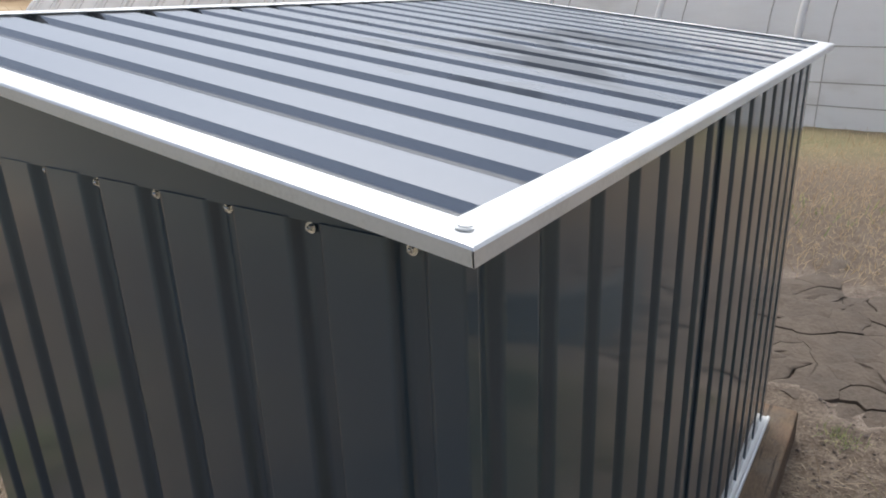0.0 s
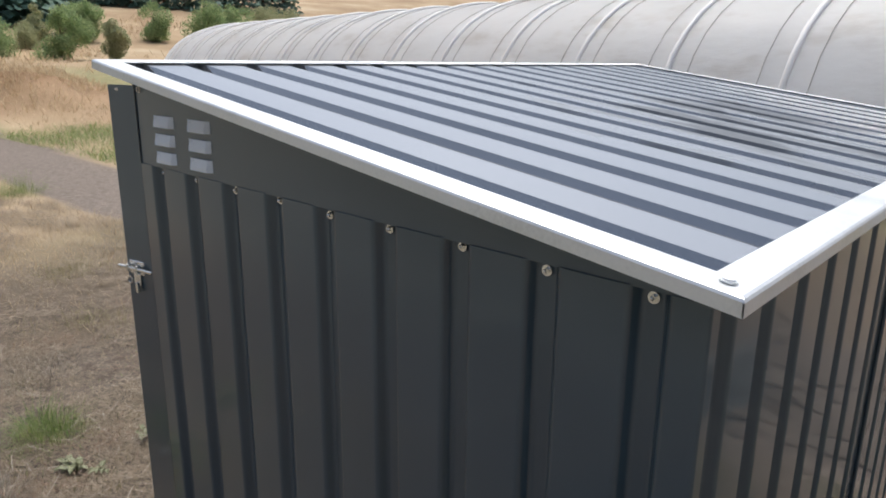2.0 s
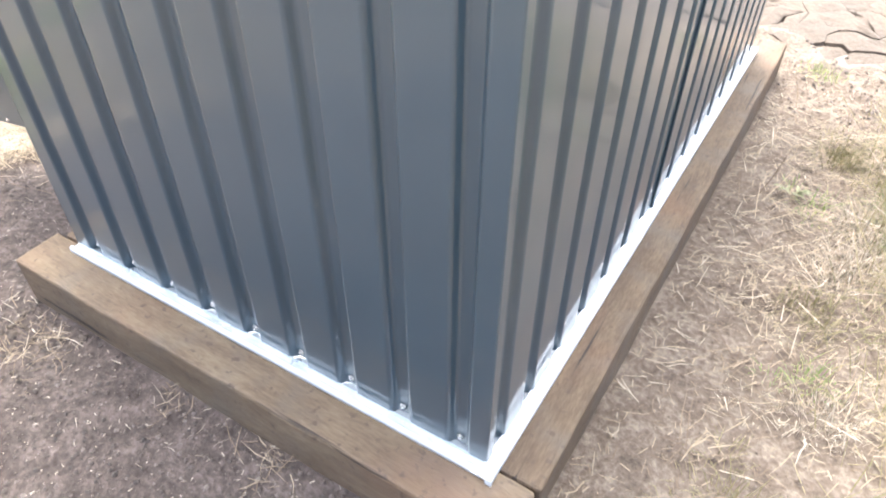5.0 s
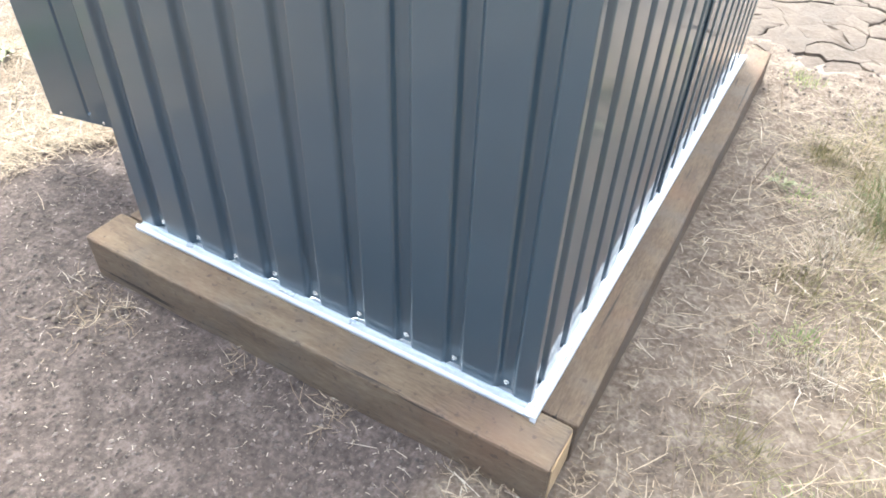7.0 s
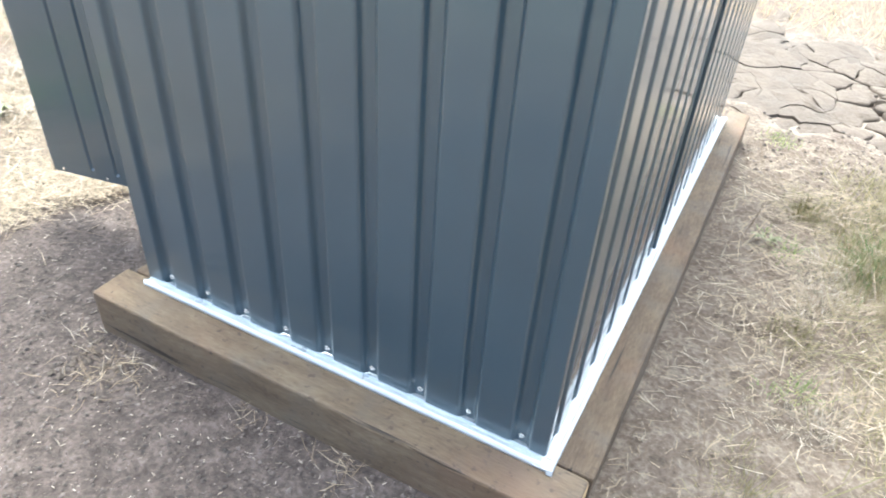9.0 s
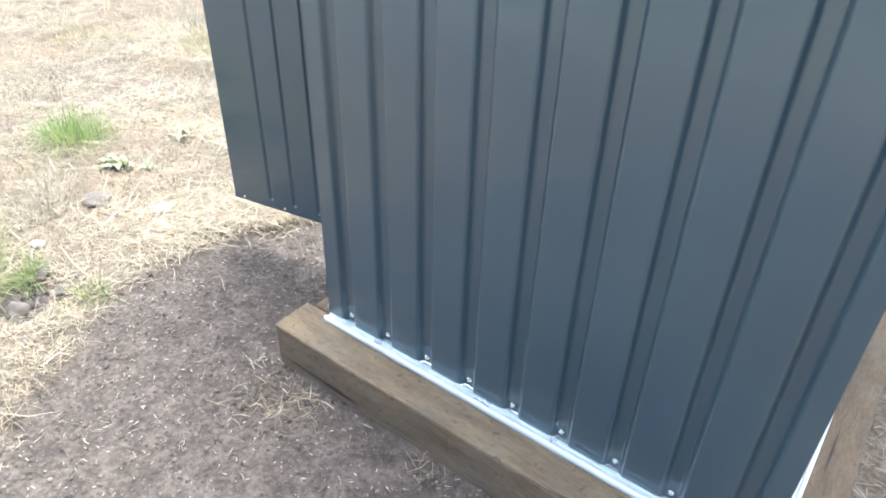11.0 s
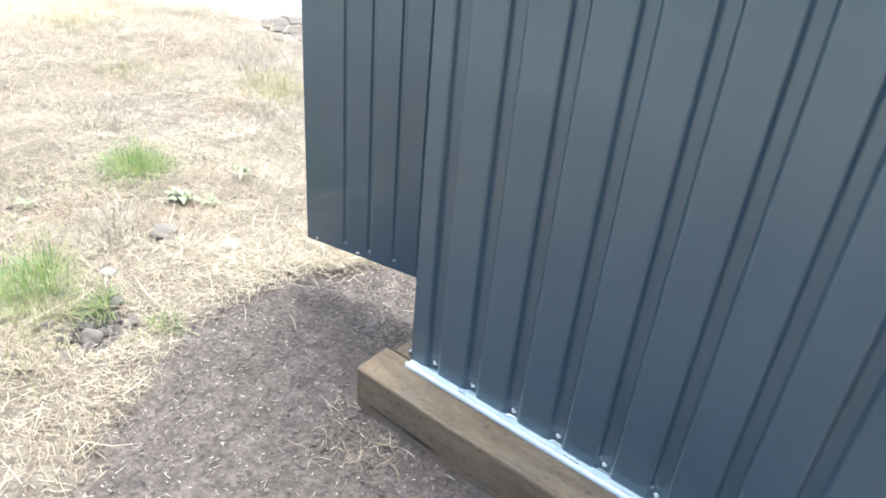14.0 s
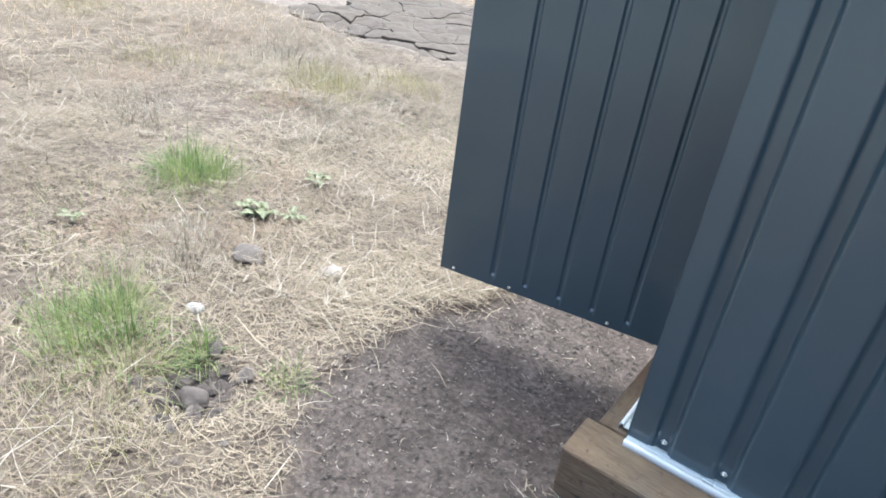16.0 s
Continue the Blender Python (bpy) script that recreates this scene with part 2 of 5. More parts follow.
NEEDLES = surface("dark_needles", [(0.2, (0.070, 0.140, 0.100)), (0.6, (0.120, 0.210, 0.150)), (0.85, (0.180, 0.270, 0.190))], 0.6, (0.6, 0.75), fine=4, bump=0,
                  per="island")
HOOP = surface("weathered_hoop", [(0.3, (0.86, 0.84, 0.79)), (0.7, (0.93, 0.92, 0.90))], 2.0, (0.5, 0.65), fine=30, bump=0.05)
CORD = surface("dark_cord", [(0.3, (0.33, 0.32, 0.31)), (0.7, (0.45, 0.44, 0.43))], 5.0, (0.6, 0.8), fine=40, bump=0.05)


def film_material():
    """Milky, stained greenhouse film that lets some light through."""
    m = surface("greenhouse_film", [(0.33, (0.52, 0.49, 0.45)), (0.47, (0.82, 0.82, 0.82)), (0.7, (0.92, 0.93, 0.94))], 0.9, (0.3, 0.45), fine=5.0,
                bump=0.25, bump_far=0.0, stretch=(0.6, 1, 1.6), second=0.3, distance=0.05)
    n, l = m.node_tree.nodes, m.node_tree.links
    out = n["Material Output"]
    tr = n.new("ShaderNodeBsdfTranslucent")
    tr.inputs["Color"].default_value = (0.92, 0.94, 0.96, 1)
    mix = n.new("ShaderNodeMixShader")
    mix.inputs["Fac"].default_value = 0.55
    l.new(n["Principled BSDF"].outputs[0], mix.inputs[1])
    l.new(tr.outputs[0], mix.inputs[2])
    l.new(mix.outputs[0], out.inputs["Surface"])
    return m


FILM = film_material()


def let_light_through(m, share):
    """Thin leaves and blades: part of the light passes."""
    n, l = m.node_tree.nodes, m.node_tree.links
    b = n["Principled BSDF"]
    tr = n.new("ShaderNodeBsdfTranslucent")
    l.new(b.inputs["Base Color"].links[0].from_socket, tr.inputs["Color"])
    mix = n.new("ShaderNodeMixShader")
    mix.inputs["Fac"].default_value = share
    l.new(b.outputs[0], mix.inputs[1])
    l.new(tr.outputs[0], mix.inputs[2])
    l.new(mix.outputs[0], n["Material Output"].inputs["Surface"])


for m in (LEAVES, PALE_LEAVES, GREEN_GRASS, LUSH_GRASS, YELLOWING, PALE_TUFT, DRY_GRASS):
    let_light_through(m, 0.42)


def ground_material():
    """Straw-strewn earth, dark tilled soil by the shed, a strip of dried mud and a meadow beyond, set by place in the plan."""
    m = bpy.data.materials.new("earth_and_meadow")
    m.use_nodes = True
    n, l = m.node_tree.nodes, m.node_tree.links
    b = n["Principled BSDF"]
    tc = n.new("ShaderNodeTexCoord")

    def tex(scale, detail=8.0, rough=0.6):
        t = n.new("ShaderNodeTexNoise")
        t.inputs["Scale"].default_value, t.inputs["Detail"].default_value, t.inputs["Roughness"].default_value = scale, detail, rough
        l.new(tc.outputs["Object"], t.inputs["Vector"])
        return t.outputs["Fac"]

    def colour(fac, stops):
        r = ramp(n, stops)
        l.new(fac, r.inputs["Fac"])
        return r.outputs["Color"]

    def mixed(fac, a, c):
        x = n.new("ShaderNodeMix")
        x.data_type = "RGBA"
        l.new(fac, x.inputs["Factor"])
        l.new(a, x.inputs["A"])
        l.new(c, x.inputs["B"])
        return x.outputs["Result"]

    def attr(name):
        a = n.new("ShaderNodeAttribute")
        a.attribute_name = name
        return a.outputs["Fac"]

    fine, mid, broad, huge = tex(70), tex(14), tex(2.2), tex(0.12)
    both = n.new("ShaderNodeMix")
    both.inputs["Factor"].default_value = 0.55
    l.new(mid, both.inputs["A"])
    l.new(fine, both.inputs["B"])
    straw = colour(both.outputs["Result"], [(0.34, (0.068, 0.052, 0.039)), (0.5, (0.130, 0.103, 0.079)), (0.64, (0.215, 0.177, 0.139))])
    soil = colour(both.outputs["Result"], [(0.34, (0.042, 0.033, 0.028)), (0.5, (0.087, 0.069, 0.059)), (0.66, (0.16, 0.13, 0.112))])
    mud = colour(both.outputs["Result"], [(0.36, (0.12, 0.096, 0.077)), (0.5, (0.20, 0.164, 0.135)), (0.64, (0.30, 0.252, 0.213))])
    meadow = colour(huge, [(0.3, (0.29, 0.198, 0.118)), (0.5, (0.40, 0.295, 0.18)), (0.7, (0.51, 0.405, 0.27))])
    green = colour(broad, [(0.3, (0.15, 0.17, 0.07)), (0.7, (0.30, 0.27, 0.13))])
    c = mixed(attr("meadow"), straw, meadow)
    c = mixed(attr("green"), c, green)
    c = mixed(attr("heap"), c, colour(broad, [(0.3, (0.24, 0.145, 0.08)), (0.7, (0.36, 0.235, 0.14))]))
    # Unseen ground behind the camera, toned only for what the walls mirror.
    unseen_rear = colour(broad, [(0.3, (0.13, 0.125, 0.095)), (0.7, (0.26, 0.24, 0.195))])
    c = mixed(attr("unseen_rear"), c, unseen_rear)
    c = mixed(attr("mud"), c, mud)
    c = mixed(attr("soil"), c, soil)
    l.new(c, b.inputs["Base Color"])
    b.inputs["Roughness"].default_value = 0.92
    b.inputs["Specular IOR Level"].default_value = 0.2
    add = n.new("ShaderNodeMath")
    l.new(fine, add.inputs[0])
    l.new(mid, add.inputs[1])
    bp = n.new("ShaderNodeBump")
    bp.inputs["Strength"].default_value, bp.inputs["Distance"].default_value = 0.7, 0.015
    l.new(add.outputs[0], bp.inputs["Height"])
    l.new(bp.outputs["Normal"], b.inputs["Normal"])
    return m


GROUND = ground_material()


# ---- building helpers ----
def mesh_of(name, verts, faces, material=None, smooth=False):
    me = bpy.data.meshes.new(name)
    me.from_pydata(verts, [], faces)
    if material:
        me.materials.append(material)
    if smooth:
        me.polygons.foreach_set("use_smooth", [True] * len(me.polygons))
    me.update()
    return me


def part(name, bm, material, parent=None, label="", smooth=False):
    """Links a bmesh (or a mesh) as one object under a thing or a part."""
    if isinstance(bm, bpy.types.Mesh):
        me = bm
    else:
        me = bpy.data.meshes.new(name)
        bmesh.ops.recalc_face_normals(bm, faces=bm.faces)
        bm.to_mesh(me)
        bm.free()
        if smooth:
            me.polygons.foreach_set("use_smooth", [True] * len(me.polygons))
    if material and not me.materials:
        me.materials.append(material)
    ob = new(name, me)
    if parent:
        ob.parent = parent
    if label:
        ob["label"] = label
    return ob


def box(x0, x1, y0, y1, z0, z1, bevel=0.0, seg=1, cuts=0, wobble=0.0, rng=None):
    bm = bmesh.new()
    bmesh.ops.create_cube(bm, size=1.0)
    bmesh.ops.scale(bm, vec=(x1 - x0, y1 - y0, z1 - z0), verts=bm.verts)
    bmesh.ops.translate(bm, vec=((x0 + x1) / 2, (y0 + y1) / 2, (z0 + z1) / 2), verts=bm.verts)
    if cuts:
        long = max(range(3), key=lambda k: (x1 - x0, y1 - y0, z1 - z0)[k])
        edges = [e for e in bm.edges if abs((e.verts[0].co - e.verts[1].co)[long]) > 1e-6]
        bmesh.ops.subdivide_edges(bm, edges=edges, cuts=cuts)
    if bevel:
        edges = [e for e in bm.edges if len(e.link_faces) == 2 and e.calc_face_angle(0) > 0.5]
        bmesh.ops.bevel(bm, geom=edges, offset=bevel, segments=seg, affect="EDGES", profile=0.5)
    if wobble:
        for v in bm.verts:
            v.co += Vector(noise.noise_vector(v.co * 9.0)) * wobble
    return bm


def rod(p, q, r, sides=10):
    p, q = Vector(p), Vector(q)
    bm = bmesh.new()
    bmesh.ops.create_cone(bm, cap_ends=True, segments=sides, radius1=r, radius2=r, depth=(q - p).length)
    turn = (q - p).to_track_quat("Z", "Y").to_matrix().to_4x4()
    bmesh.ops.transform(bm, matrix=Matrix.Translation((p + q) / 2) @ turn, verts=bm.verts)
    return bm


def joined(*bms):
    out = bmesh.new()
    for bm in bms:
        me = bpy.data.meshes.new("tmp")
        bm.to_mesh(me)
        bm.free()
        out.from_mesh(me)
        bpy.data.meshes.remove(me)
    return out


def section(u0, u1, grooves, mouth, floor_w, depth, ease=0.0019):
    """A sheet's cross-section: flat pans with trapezoid grooves and rounded folds. Points (u, d), d into the sheet."""
    line = [(u0, 0.0)]
    for g in grooves:
        a, c = mouth / 2, floor_w / 2
        line += [(g - a, 0.0), (g - c, depth), (g + c, depth), (g + a, 0.0)]
    line.append((u1, 0.0))
    pts = [line[0]]
    for p, q, r in zip(line, line[1:], line[2:]):
        p, q, r = Vector(p), Vector(q), Vector(r)
        back, on = (p - q).normalized(), (r - q).normalized()
        s, e = q + back * ease, q + on * ease
        pts.append(tuple(s + back * 0.0005))
        for k in range(5):
            t = k / 4
            pts.append(tuple(s * (1 - t) ** 2 + q * 2 * t * (1 - t) + e * t * t))
        pts.append(tuple(e + on * 0.0005))
    return pts + [line[-1]]


def sheet(pts, place, rows, thick=0.0012):
    """Sweeps a cross-section: place(u, d, k) gives the point for row k of the rows. Cut edges stay sharp."""
    bm = bmesh.new()
    grid = [[bm.verts.new(place(u, d, k)) for u, d in pts] for k in range(rows)]
    for a, b in zip(grid, grid[1:]):
        for i in range(len(pts) - 1):
            bm.faces.new((a[i], a[i + 1], b[i + 1], b[i]))
    bmesh.ops.recalc_face_normals(bm, faces=bm.faces)
    bmesh.ops.solidify(bm, geom=bm.faces[:], thickness=thick)
    for f in bm.faces:
        f.smooth = True
    for e in bm.edges:
        e.smooth = len(e.link_faces) == 2 and e.calc_face_angle(0) < 0.7
    return bm


def thing(name, label, category, group="", kind="", at=(0, 0, 0)):
    ob = new(name)
    ob.location = at
    ob.empty_display_size = 0.1
    return tagged(ob, label, category, group, kind)


# ---- plan ----
PITCH = 0.125
WALL_L, WALL_R, WALL_FAR = -1.070, 0.062, 1.940
PAN = -0.009
ROOF_LOW_X, ROOF_HIGH_X = 0.106, -1.108
ROOF_Y0, ROOF_Y1 = -0.064, 2.06
ROOF_LOW_Z, ROOF_HIGH_Z = 1.291, 1.470
SLOPE = (ROOF_HIGH_Z - ROOF_LOW_Z) / (ROOF_LOW_X - ROOF_HIGH_X)


def roof_z(x):
    return ROOF_LOW_Z + (ROOF_LOW_X - x) * SLOPE


def seam_z(x):
    """The upper edge of the side sheet, which rises a little towards the front."""
    return 1.2605 - 0.0135 * x


GROUND_Z = -0.115


def smooth01(a, b, v):
    t = np.clip((v - a) / (b - a), 0, 1)
    return t * t * (3 - 2 * t)


def waves(x, y, s, seed):
    """Cheap smooth noise for arrays, in -1 to 1."""
    r = np.random.RandomState(seed)
    out = 0
    for k in range(6):
        a, p = r.uniform(0, 2 * math.pi, 2)
        f = s * r.uniform(0.6, 1.7)
        out = out + np.sin((x * math.cos(a) + y * math.sin(a)) * f + p)
    return out / 6 * 1.6


def soil_mask(x, y):
    """1 on the dark tilled soil along the side and round the front corner."""
    w = 0.07 * waves(x, y, 9, 3) + 0.03 * waves(x, y, 30, 4)
    left = smooth01(-0.04, 0.05, x + 1.80 + 0.5 * np.clip(-0.30 - y, 0, 2) * -1.0 * -1.35 * -1 + 0.35 * np.clip(y - 0.15, 0, 2) * -1 * 1.6 + w)
    near = smooth01(-0.05, 0.06, -0.06 - x + 0.55 * np.clip(-0.35 - y, 0, 1) + w)
    front = smooth01(-0.06, 0.06, 0.95 - y + w)
    return np.maximum(left * near * front * smooth01(-2.2, -1.6, y), smooth01(0.35, 0.6, dug_hollow(x, y) + 2.0 * w))


def mud_mask(x, y):
    w = 0.18 * waves(x, y, 2.6, 5) + 0.06 * waves(x, y, 11, 6)
    far = 3.75 + 0.02 * np.clip(-x, 0, 30)
    return smooth01(-0.08, 0.08, y - 2.30 + w) * smooth01(-0.1, 0.1, far - y + w)


def hay_heap(x, y):
    return np.exp(-((x + 25) ** 2 + (y - 7.4) ** 2) / 7.0) + 0.6 * np.exp(-((x + 24) ** 2 + (y - 4.2) ** 2) / 7.0)


def dug_hollow(x, y):
    return np.exp(-(((x + 1.94) / 0.13) ** 2 + ((y + 0.45) / 0.10) ** 2))


def ground_height(x, y):
    d = np.hypot(x, y)
    z = GROUND_Z + 0.012 * waves(x, y, 5, 1) + 0.006 * waves(x, y, 17, 2)
    z = z - 0.035 * smooth01(1.9, 2.8, -x) * (1 - smooth01(12, 25, d)) - 0.02 * soil_mask(x, y) - 0.02 * dug_hollow(x, y)
    z = z + 0.03 * mud_mask(x, y) * (1 - smooth01(3, 8, -x)) - 0.055 * smooth01(0.55, 0.95, mud_mask(x, y)) * smooth01(-5.0, -4.6, x) * (1 - smooth01(1.9, 2.2, x))
    # keeps below the timber frame and the shed
    inside = smooth01(-1.25, -1.15, x) * (1 - smooth01(0.16, 0.26, x)) * smooth01(-0.2, -0.12, y) * (1 - smooth01(1.95, 2.05, y))
    z = z * (1 - inside) + (GROUND_Z - 0.02) * inside
    away = -x * 0.95 + y * 0.25
    z = z + 0.06 * waves(x, y, 0.5, 7) * smooth01(8, 20, d)
    z = z + (1.15 + 0.12 * waves(x, y, 3.0, 77)) * hay_heap(x, y)
    return z + 1.2 * smooth01(30, 55, away) + 10.0 * smooth01(62, 140, away) + 18 * smooth01(120, 260, d) * smooth01(-50, 60, away + 0.5 * y)


def ground_sheet():
    def lines(a, b, step, far):
        inner = list(np.arange(a, b + step / 2, step))
        out, s, v = [], step, b
        while v < far:
            s *= 1.16
            v += s
            out.append(v)
        low, s, v = [], step, a
        while v > -far:
            s *= 1.16
            v -= s
            low.append(v)
        return np.array(low[::-1] + inner + out)

    xs, ys = lines(-4.2, 1.8, 0.032, 420), lines(-1.6, 3.0, 0.032, 420)
    X, Y = np.meshgrid(xs, ys)
    Z = ground_height(X, Y)
    nx, ny = len(xs), len(ys)
    idx = np.arange(nx * ny).reshape(ny, nx)
    faces = np.stack([idx[:-1, :-1], idx[:-1, 1:], idx[1:, 1:], idx[1:, :-1]], -1).reshape(-1, 4)
    me = mesh_of("ground", np.stack([X, Y, Z], -1).reshape(-1, 3).tolist(), faces.tolist(), GROUND, True)
    d = np.hypot(X, Y)
    away = -X * 0.95 + Y * 0.25
    green = smooth01(0.35, 0.9, waves(X, Y, 0.9, 11)) * smooth01(5, 9, d) * (1 - smooth01(40, 60, away)) * 0.7
    green = np.maximum(green, smooth01(30, 36, away) * (1 - smooth01(44, 52, away)) * 0.8)
    green = np.maximum(green, smooth01(4.0, 4.5, Y) * (1 - smooth01(6.0, 7.4, Y)) * smooth01(4, 7, -X) * (1 - smooth01(16, 20, -X)) * np.clip(0.65 + 0.5 * waves(X, Y, 1.3, 13), 0.1, 0.9))
    green = np.maximum(green, smooth01(0.65, 0.95, X) * smooth01(0.4, 0.7, Y) * (1 - smooth01(1.9, 2.2, Y)) * 0.5)
    for name, v in (("soil", soil_mask(X, Y)), ("mud", mud_mask(X, Y)), ("meadow", smooth01(3.5, 9, d) * (1 - 0.65 * smooth01(-7, -4, X))), ("green", green), ("heap", np.clip(1.5 * hay_heap(X, Y), 0, 0.85)), ("unseen_rear", smooth01(1.9, 3.2, -Y))):
        a = me.attributes.new(name, "FLOAT", "POINT")
        a.data.foreach_set("value", np.ascontiguousarray(v, dtype=np.float32).ravel())
    return tagged(new("ground", me), "dry straw-covered earth with dark soil and meadow beyond", "ground", kind="structure")


ground = ground_sheet()

# ---- timber frame under the shed ----
rng = random.Random(4)


def beam(name, x0, x1, y0, y1, along, label):
    bm = box(x0, x1, y0, y1, GROUND_Z - 0.03, -0.003, 0.007, 2, 24, 0.004)
    ob = part(name, bm, TIMBER if along == "x" else TIMBER_Y)
    return tagged(ob, label, "timber beam", "timber frame beams")


beam_near = beam("timber_beam", -1.160, 0.158, -0.124, -0.004, "x", "brown treated timber beam under the shed's side wall")
beam("timber_beam", 0.030, 0.165, 0.000, 2.060, "y", "brown treated timber beam under the shed's back wall")
beam("timber_beam", -1.135, -0.995, 0.000, 1.965, "y", "shaded brown timber beam under the shed's front")
beam("timber_beam", -1.160, 0.026, 1.970, 2.06, "x", "brown treated timber beam behind the shed")
part("sawn_end", box(0.1575, 0.1605, -0.116, -0.010, GROUND_Z + 0.005, -0.011, 0.001), END_GRAIN, beam_near, "pale freshly sawn end grain")

# ---- shed ----
shed = thing("garden_shed", "anthracite ribbed steel garden shed with pent roof, on timber beams", "shed")


def side_place(z0, rows):
    return lambda u, d, k: (u, PAN + d, z0 + (seam_z(u) - z0) * k / (rows - 1))


SIDE_GROOVES = [-PITCH * k for k in range(8, -1, -1)]
side_wall = part("side_wall", sheet(section(WALL_L + 0.0029, WALL_R - 0.0029, SIDE_GROOVES, 0.043, 0.025, 0.0155, 0.0048), side_place(0.006, 7), 7), PAINT, shed,
                 "dark grey ribbed steel sheet")
_prof = [(WALL_L + 0.004, seam_z(WALL_L) - 0.001), (WALL_R - 0.004, seam_z(WALL_R) - 0.001), (WALL_R - 0.004, roof_z(WALL_R) - 0.012), (WALL_L + 0.004, roof_z(WALL_L) - 0.012)]
gable_mesh = mesh_of("gable_sheet", [(x, y, z) for y in (-0.0066, -0.0030) for x, z in _prof],
                     [(0, 1, 2, 3), (7, 6, 5, 4), (0, 4, 5, 1), (1, 5, 6, 2), (2, 6, 7, 3), (3, 7, 4, 0)], PAINT)
gable = part("gable_sheet", gable_mesh, None, shed, "flat dark grey gable sheet with six vent slots")

# back wall: two ribbed sheets that meet in a lapped seam
back_a = [0.036] + [0.028 + 0.1265 * k for k in range(1, 7)]
back_b = [0.985 + 0.1275 * k for k in range(8)]


def back_place(z0, z1, off):
    return lambda u, d, k: (WALL_R - d + off, u, z0 + (z1 - z0) * k / 6)


for gs, y0, y1, off in ((back_a, PAN + 0.0029, 0.872, 0.0), (back_b, 0.862, WALL_FAR, 0.0022)):
    part("back_wall", sheet(section(y0, y1, gs, 0.042, 0.026, 0.014, 0.0045), back_place(0.006, 1.285, off), 7), PAINT, shed, "glossy dark grey ribbed steel sheet")
part("back_seam", box(WALL_R - 0.0015, WALL_R + 0.0065, 0.862, 0.876, 0.006, 1.275, 0.002), PAINT, shed)


def corner_bend(cx, cy, a0, r, z1):
    """A quarter-round fold of the sheet about an upright axis."""
    bm = bmesh.new()
    rows = []
    for z in (0.006, z1 * 0.5, z1):
        rows.append([bm.verts.new((cx + r * math.cos(radians(a0 + 90 * k / 8)), cy + r * math.sin(radians(a0 + 90 * k / 8)), z)) for k in range(9)])
    for a, b in zip(rows, rows[1:]):
        for i in range(8):
            bm.faces.new((a[i], a[i + 1], b[i + 1], b[i]))
    bmesh.ops.recalc_face_normals(bm, faces=bm.faces)
    bmesh.ops.solidify(bm, geom=bm.faces[:], thickness=0.0012)
    for e in bm.edges:
        e.smooth = len(e.link_faces) == 2 and e.calc_face_angle(0) < 0.7
    return bm


R = 0.003
part("corner_fold", corner_bend(WALL_R - R, PAN + R, -90, R, 1.272), PAINT, shed, smooth=True)
part("corner_fold", corner_bend(WALL_L + R, PAN + R, -180, R, roof_z(WALL_L) - 0.02), PAINT, shed, smooth=True)
part("corner_fold", corner_bend(WALL_R - R, WALL_FAR - R, 0, R, 1.272), PAINT, shed, smooth=True)
part("corner_fold", corner_bend(WALL_L + R, WALL_FAR - R, 90, R, roof_z(WALL_L) - 0.02), PAINT, shed, smooth=True)
far_bm = sheet(section(WALL_L, WALL_R, SIDE_GROOVES, 0.040, 0.022, 0.009), lambda u, d, k: (u, WALL_FAR - d, 0.006 + (roof_z(u) - 0.02) * k / 4), 5)
part("side_wall", far_bm, PAINT, shed)


def front_sheet(y0, y1, z0, z1, grooves):
    return sheet(section(y0, y1, grooves, 0.03, 0.016, 0.008), lambda u, d, k: (WALL_L + d, u, z0 + (z1 - z0) * k / 4), 5)


part("front_wall", front_sheet(PAN, 0.335, 0.006, 1.44, [0.11, 0.22]), PAINT, shed)
part("front_wall", front_sheet(0.985, WALL_FAR, 0.006, 1.44, [1.11 + 0.11 * k for k in range(7)]), PAINT, shed)
part("front_lintel", box(WALL_L, WALL_L + 0.02, 0.335, 0.985, 1.40, 1.44, 0.002), PAINT, shed)
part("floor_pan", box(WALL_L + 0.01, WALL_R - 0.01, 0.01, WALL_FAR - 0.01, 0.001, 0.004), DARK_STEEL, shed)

# roof sheet with grooves down the slope
ROOF_GROOVES = [-0.004 + 0.1225 * k for k in range(17)]


def roof_section(u0, u1):
    """Roof profile: each groove drops off sharply on one side and rises on a slant on the other."""
    pts = [(u0, 0.0)]
    for g in ROOF_GROOVES:
        pts += [(g - 0.0232, 0.0), (g - 0.0208, 0.011), (g + 0.0185, 0.011), (g + 0.0234, 0.0)]
    return [p for p in pts if p[0] >= u0] + [(u1, 0.0)]


def roof_place(u, d, k):
    x = ROOF_HIGH_X + 0.006 + (ROOF_LOW_X - ROOF_HIGH_X - 0.012) * k / 8
    return (x, u, roof_z(x) - 0.0035 - d)


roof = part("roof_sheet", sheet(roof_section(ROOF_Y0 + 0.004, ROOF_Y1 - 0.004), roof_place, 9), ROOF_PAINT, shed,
            "glossy ribbed dark grey roof sheet with dull dark patches")


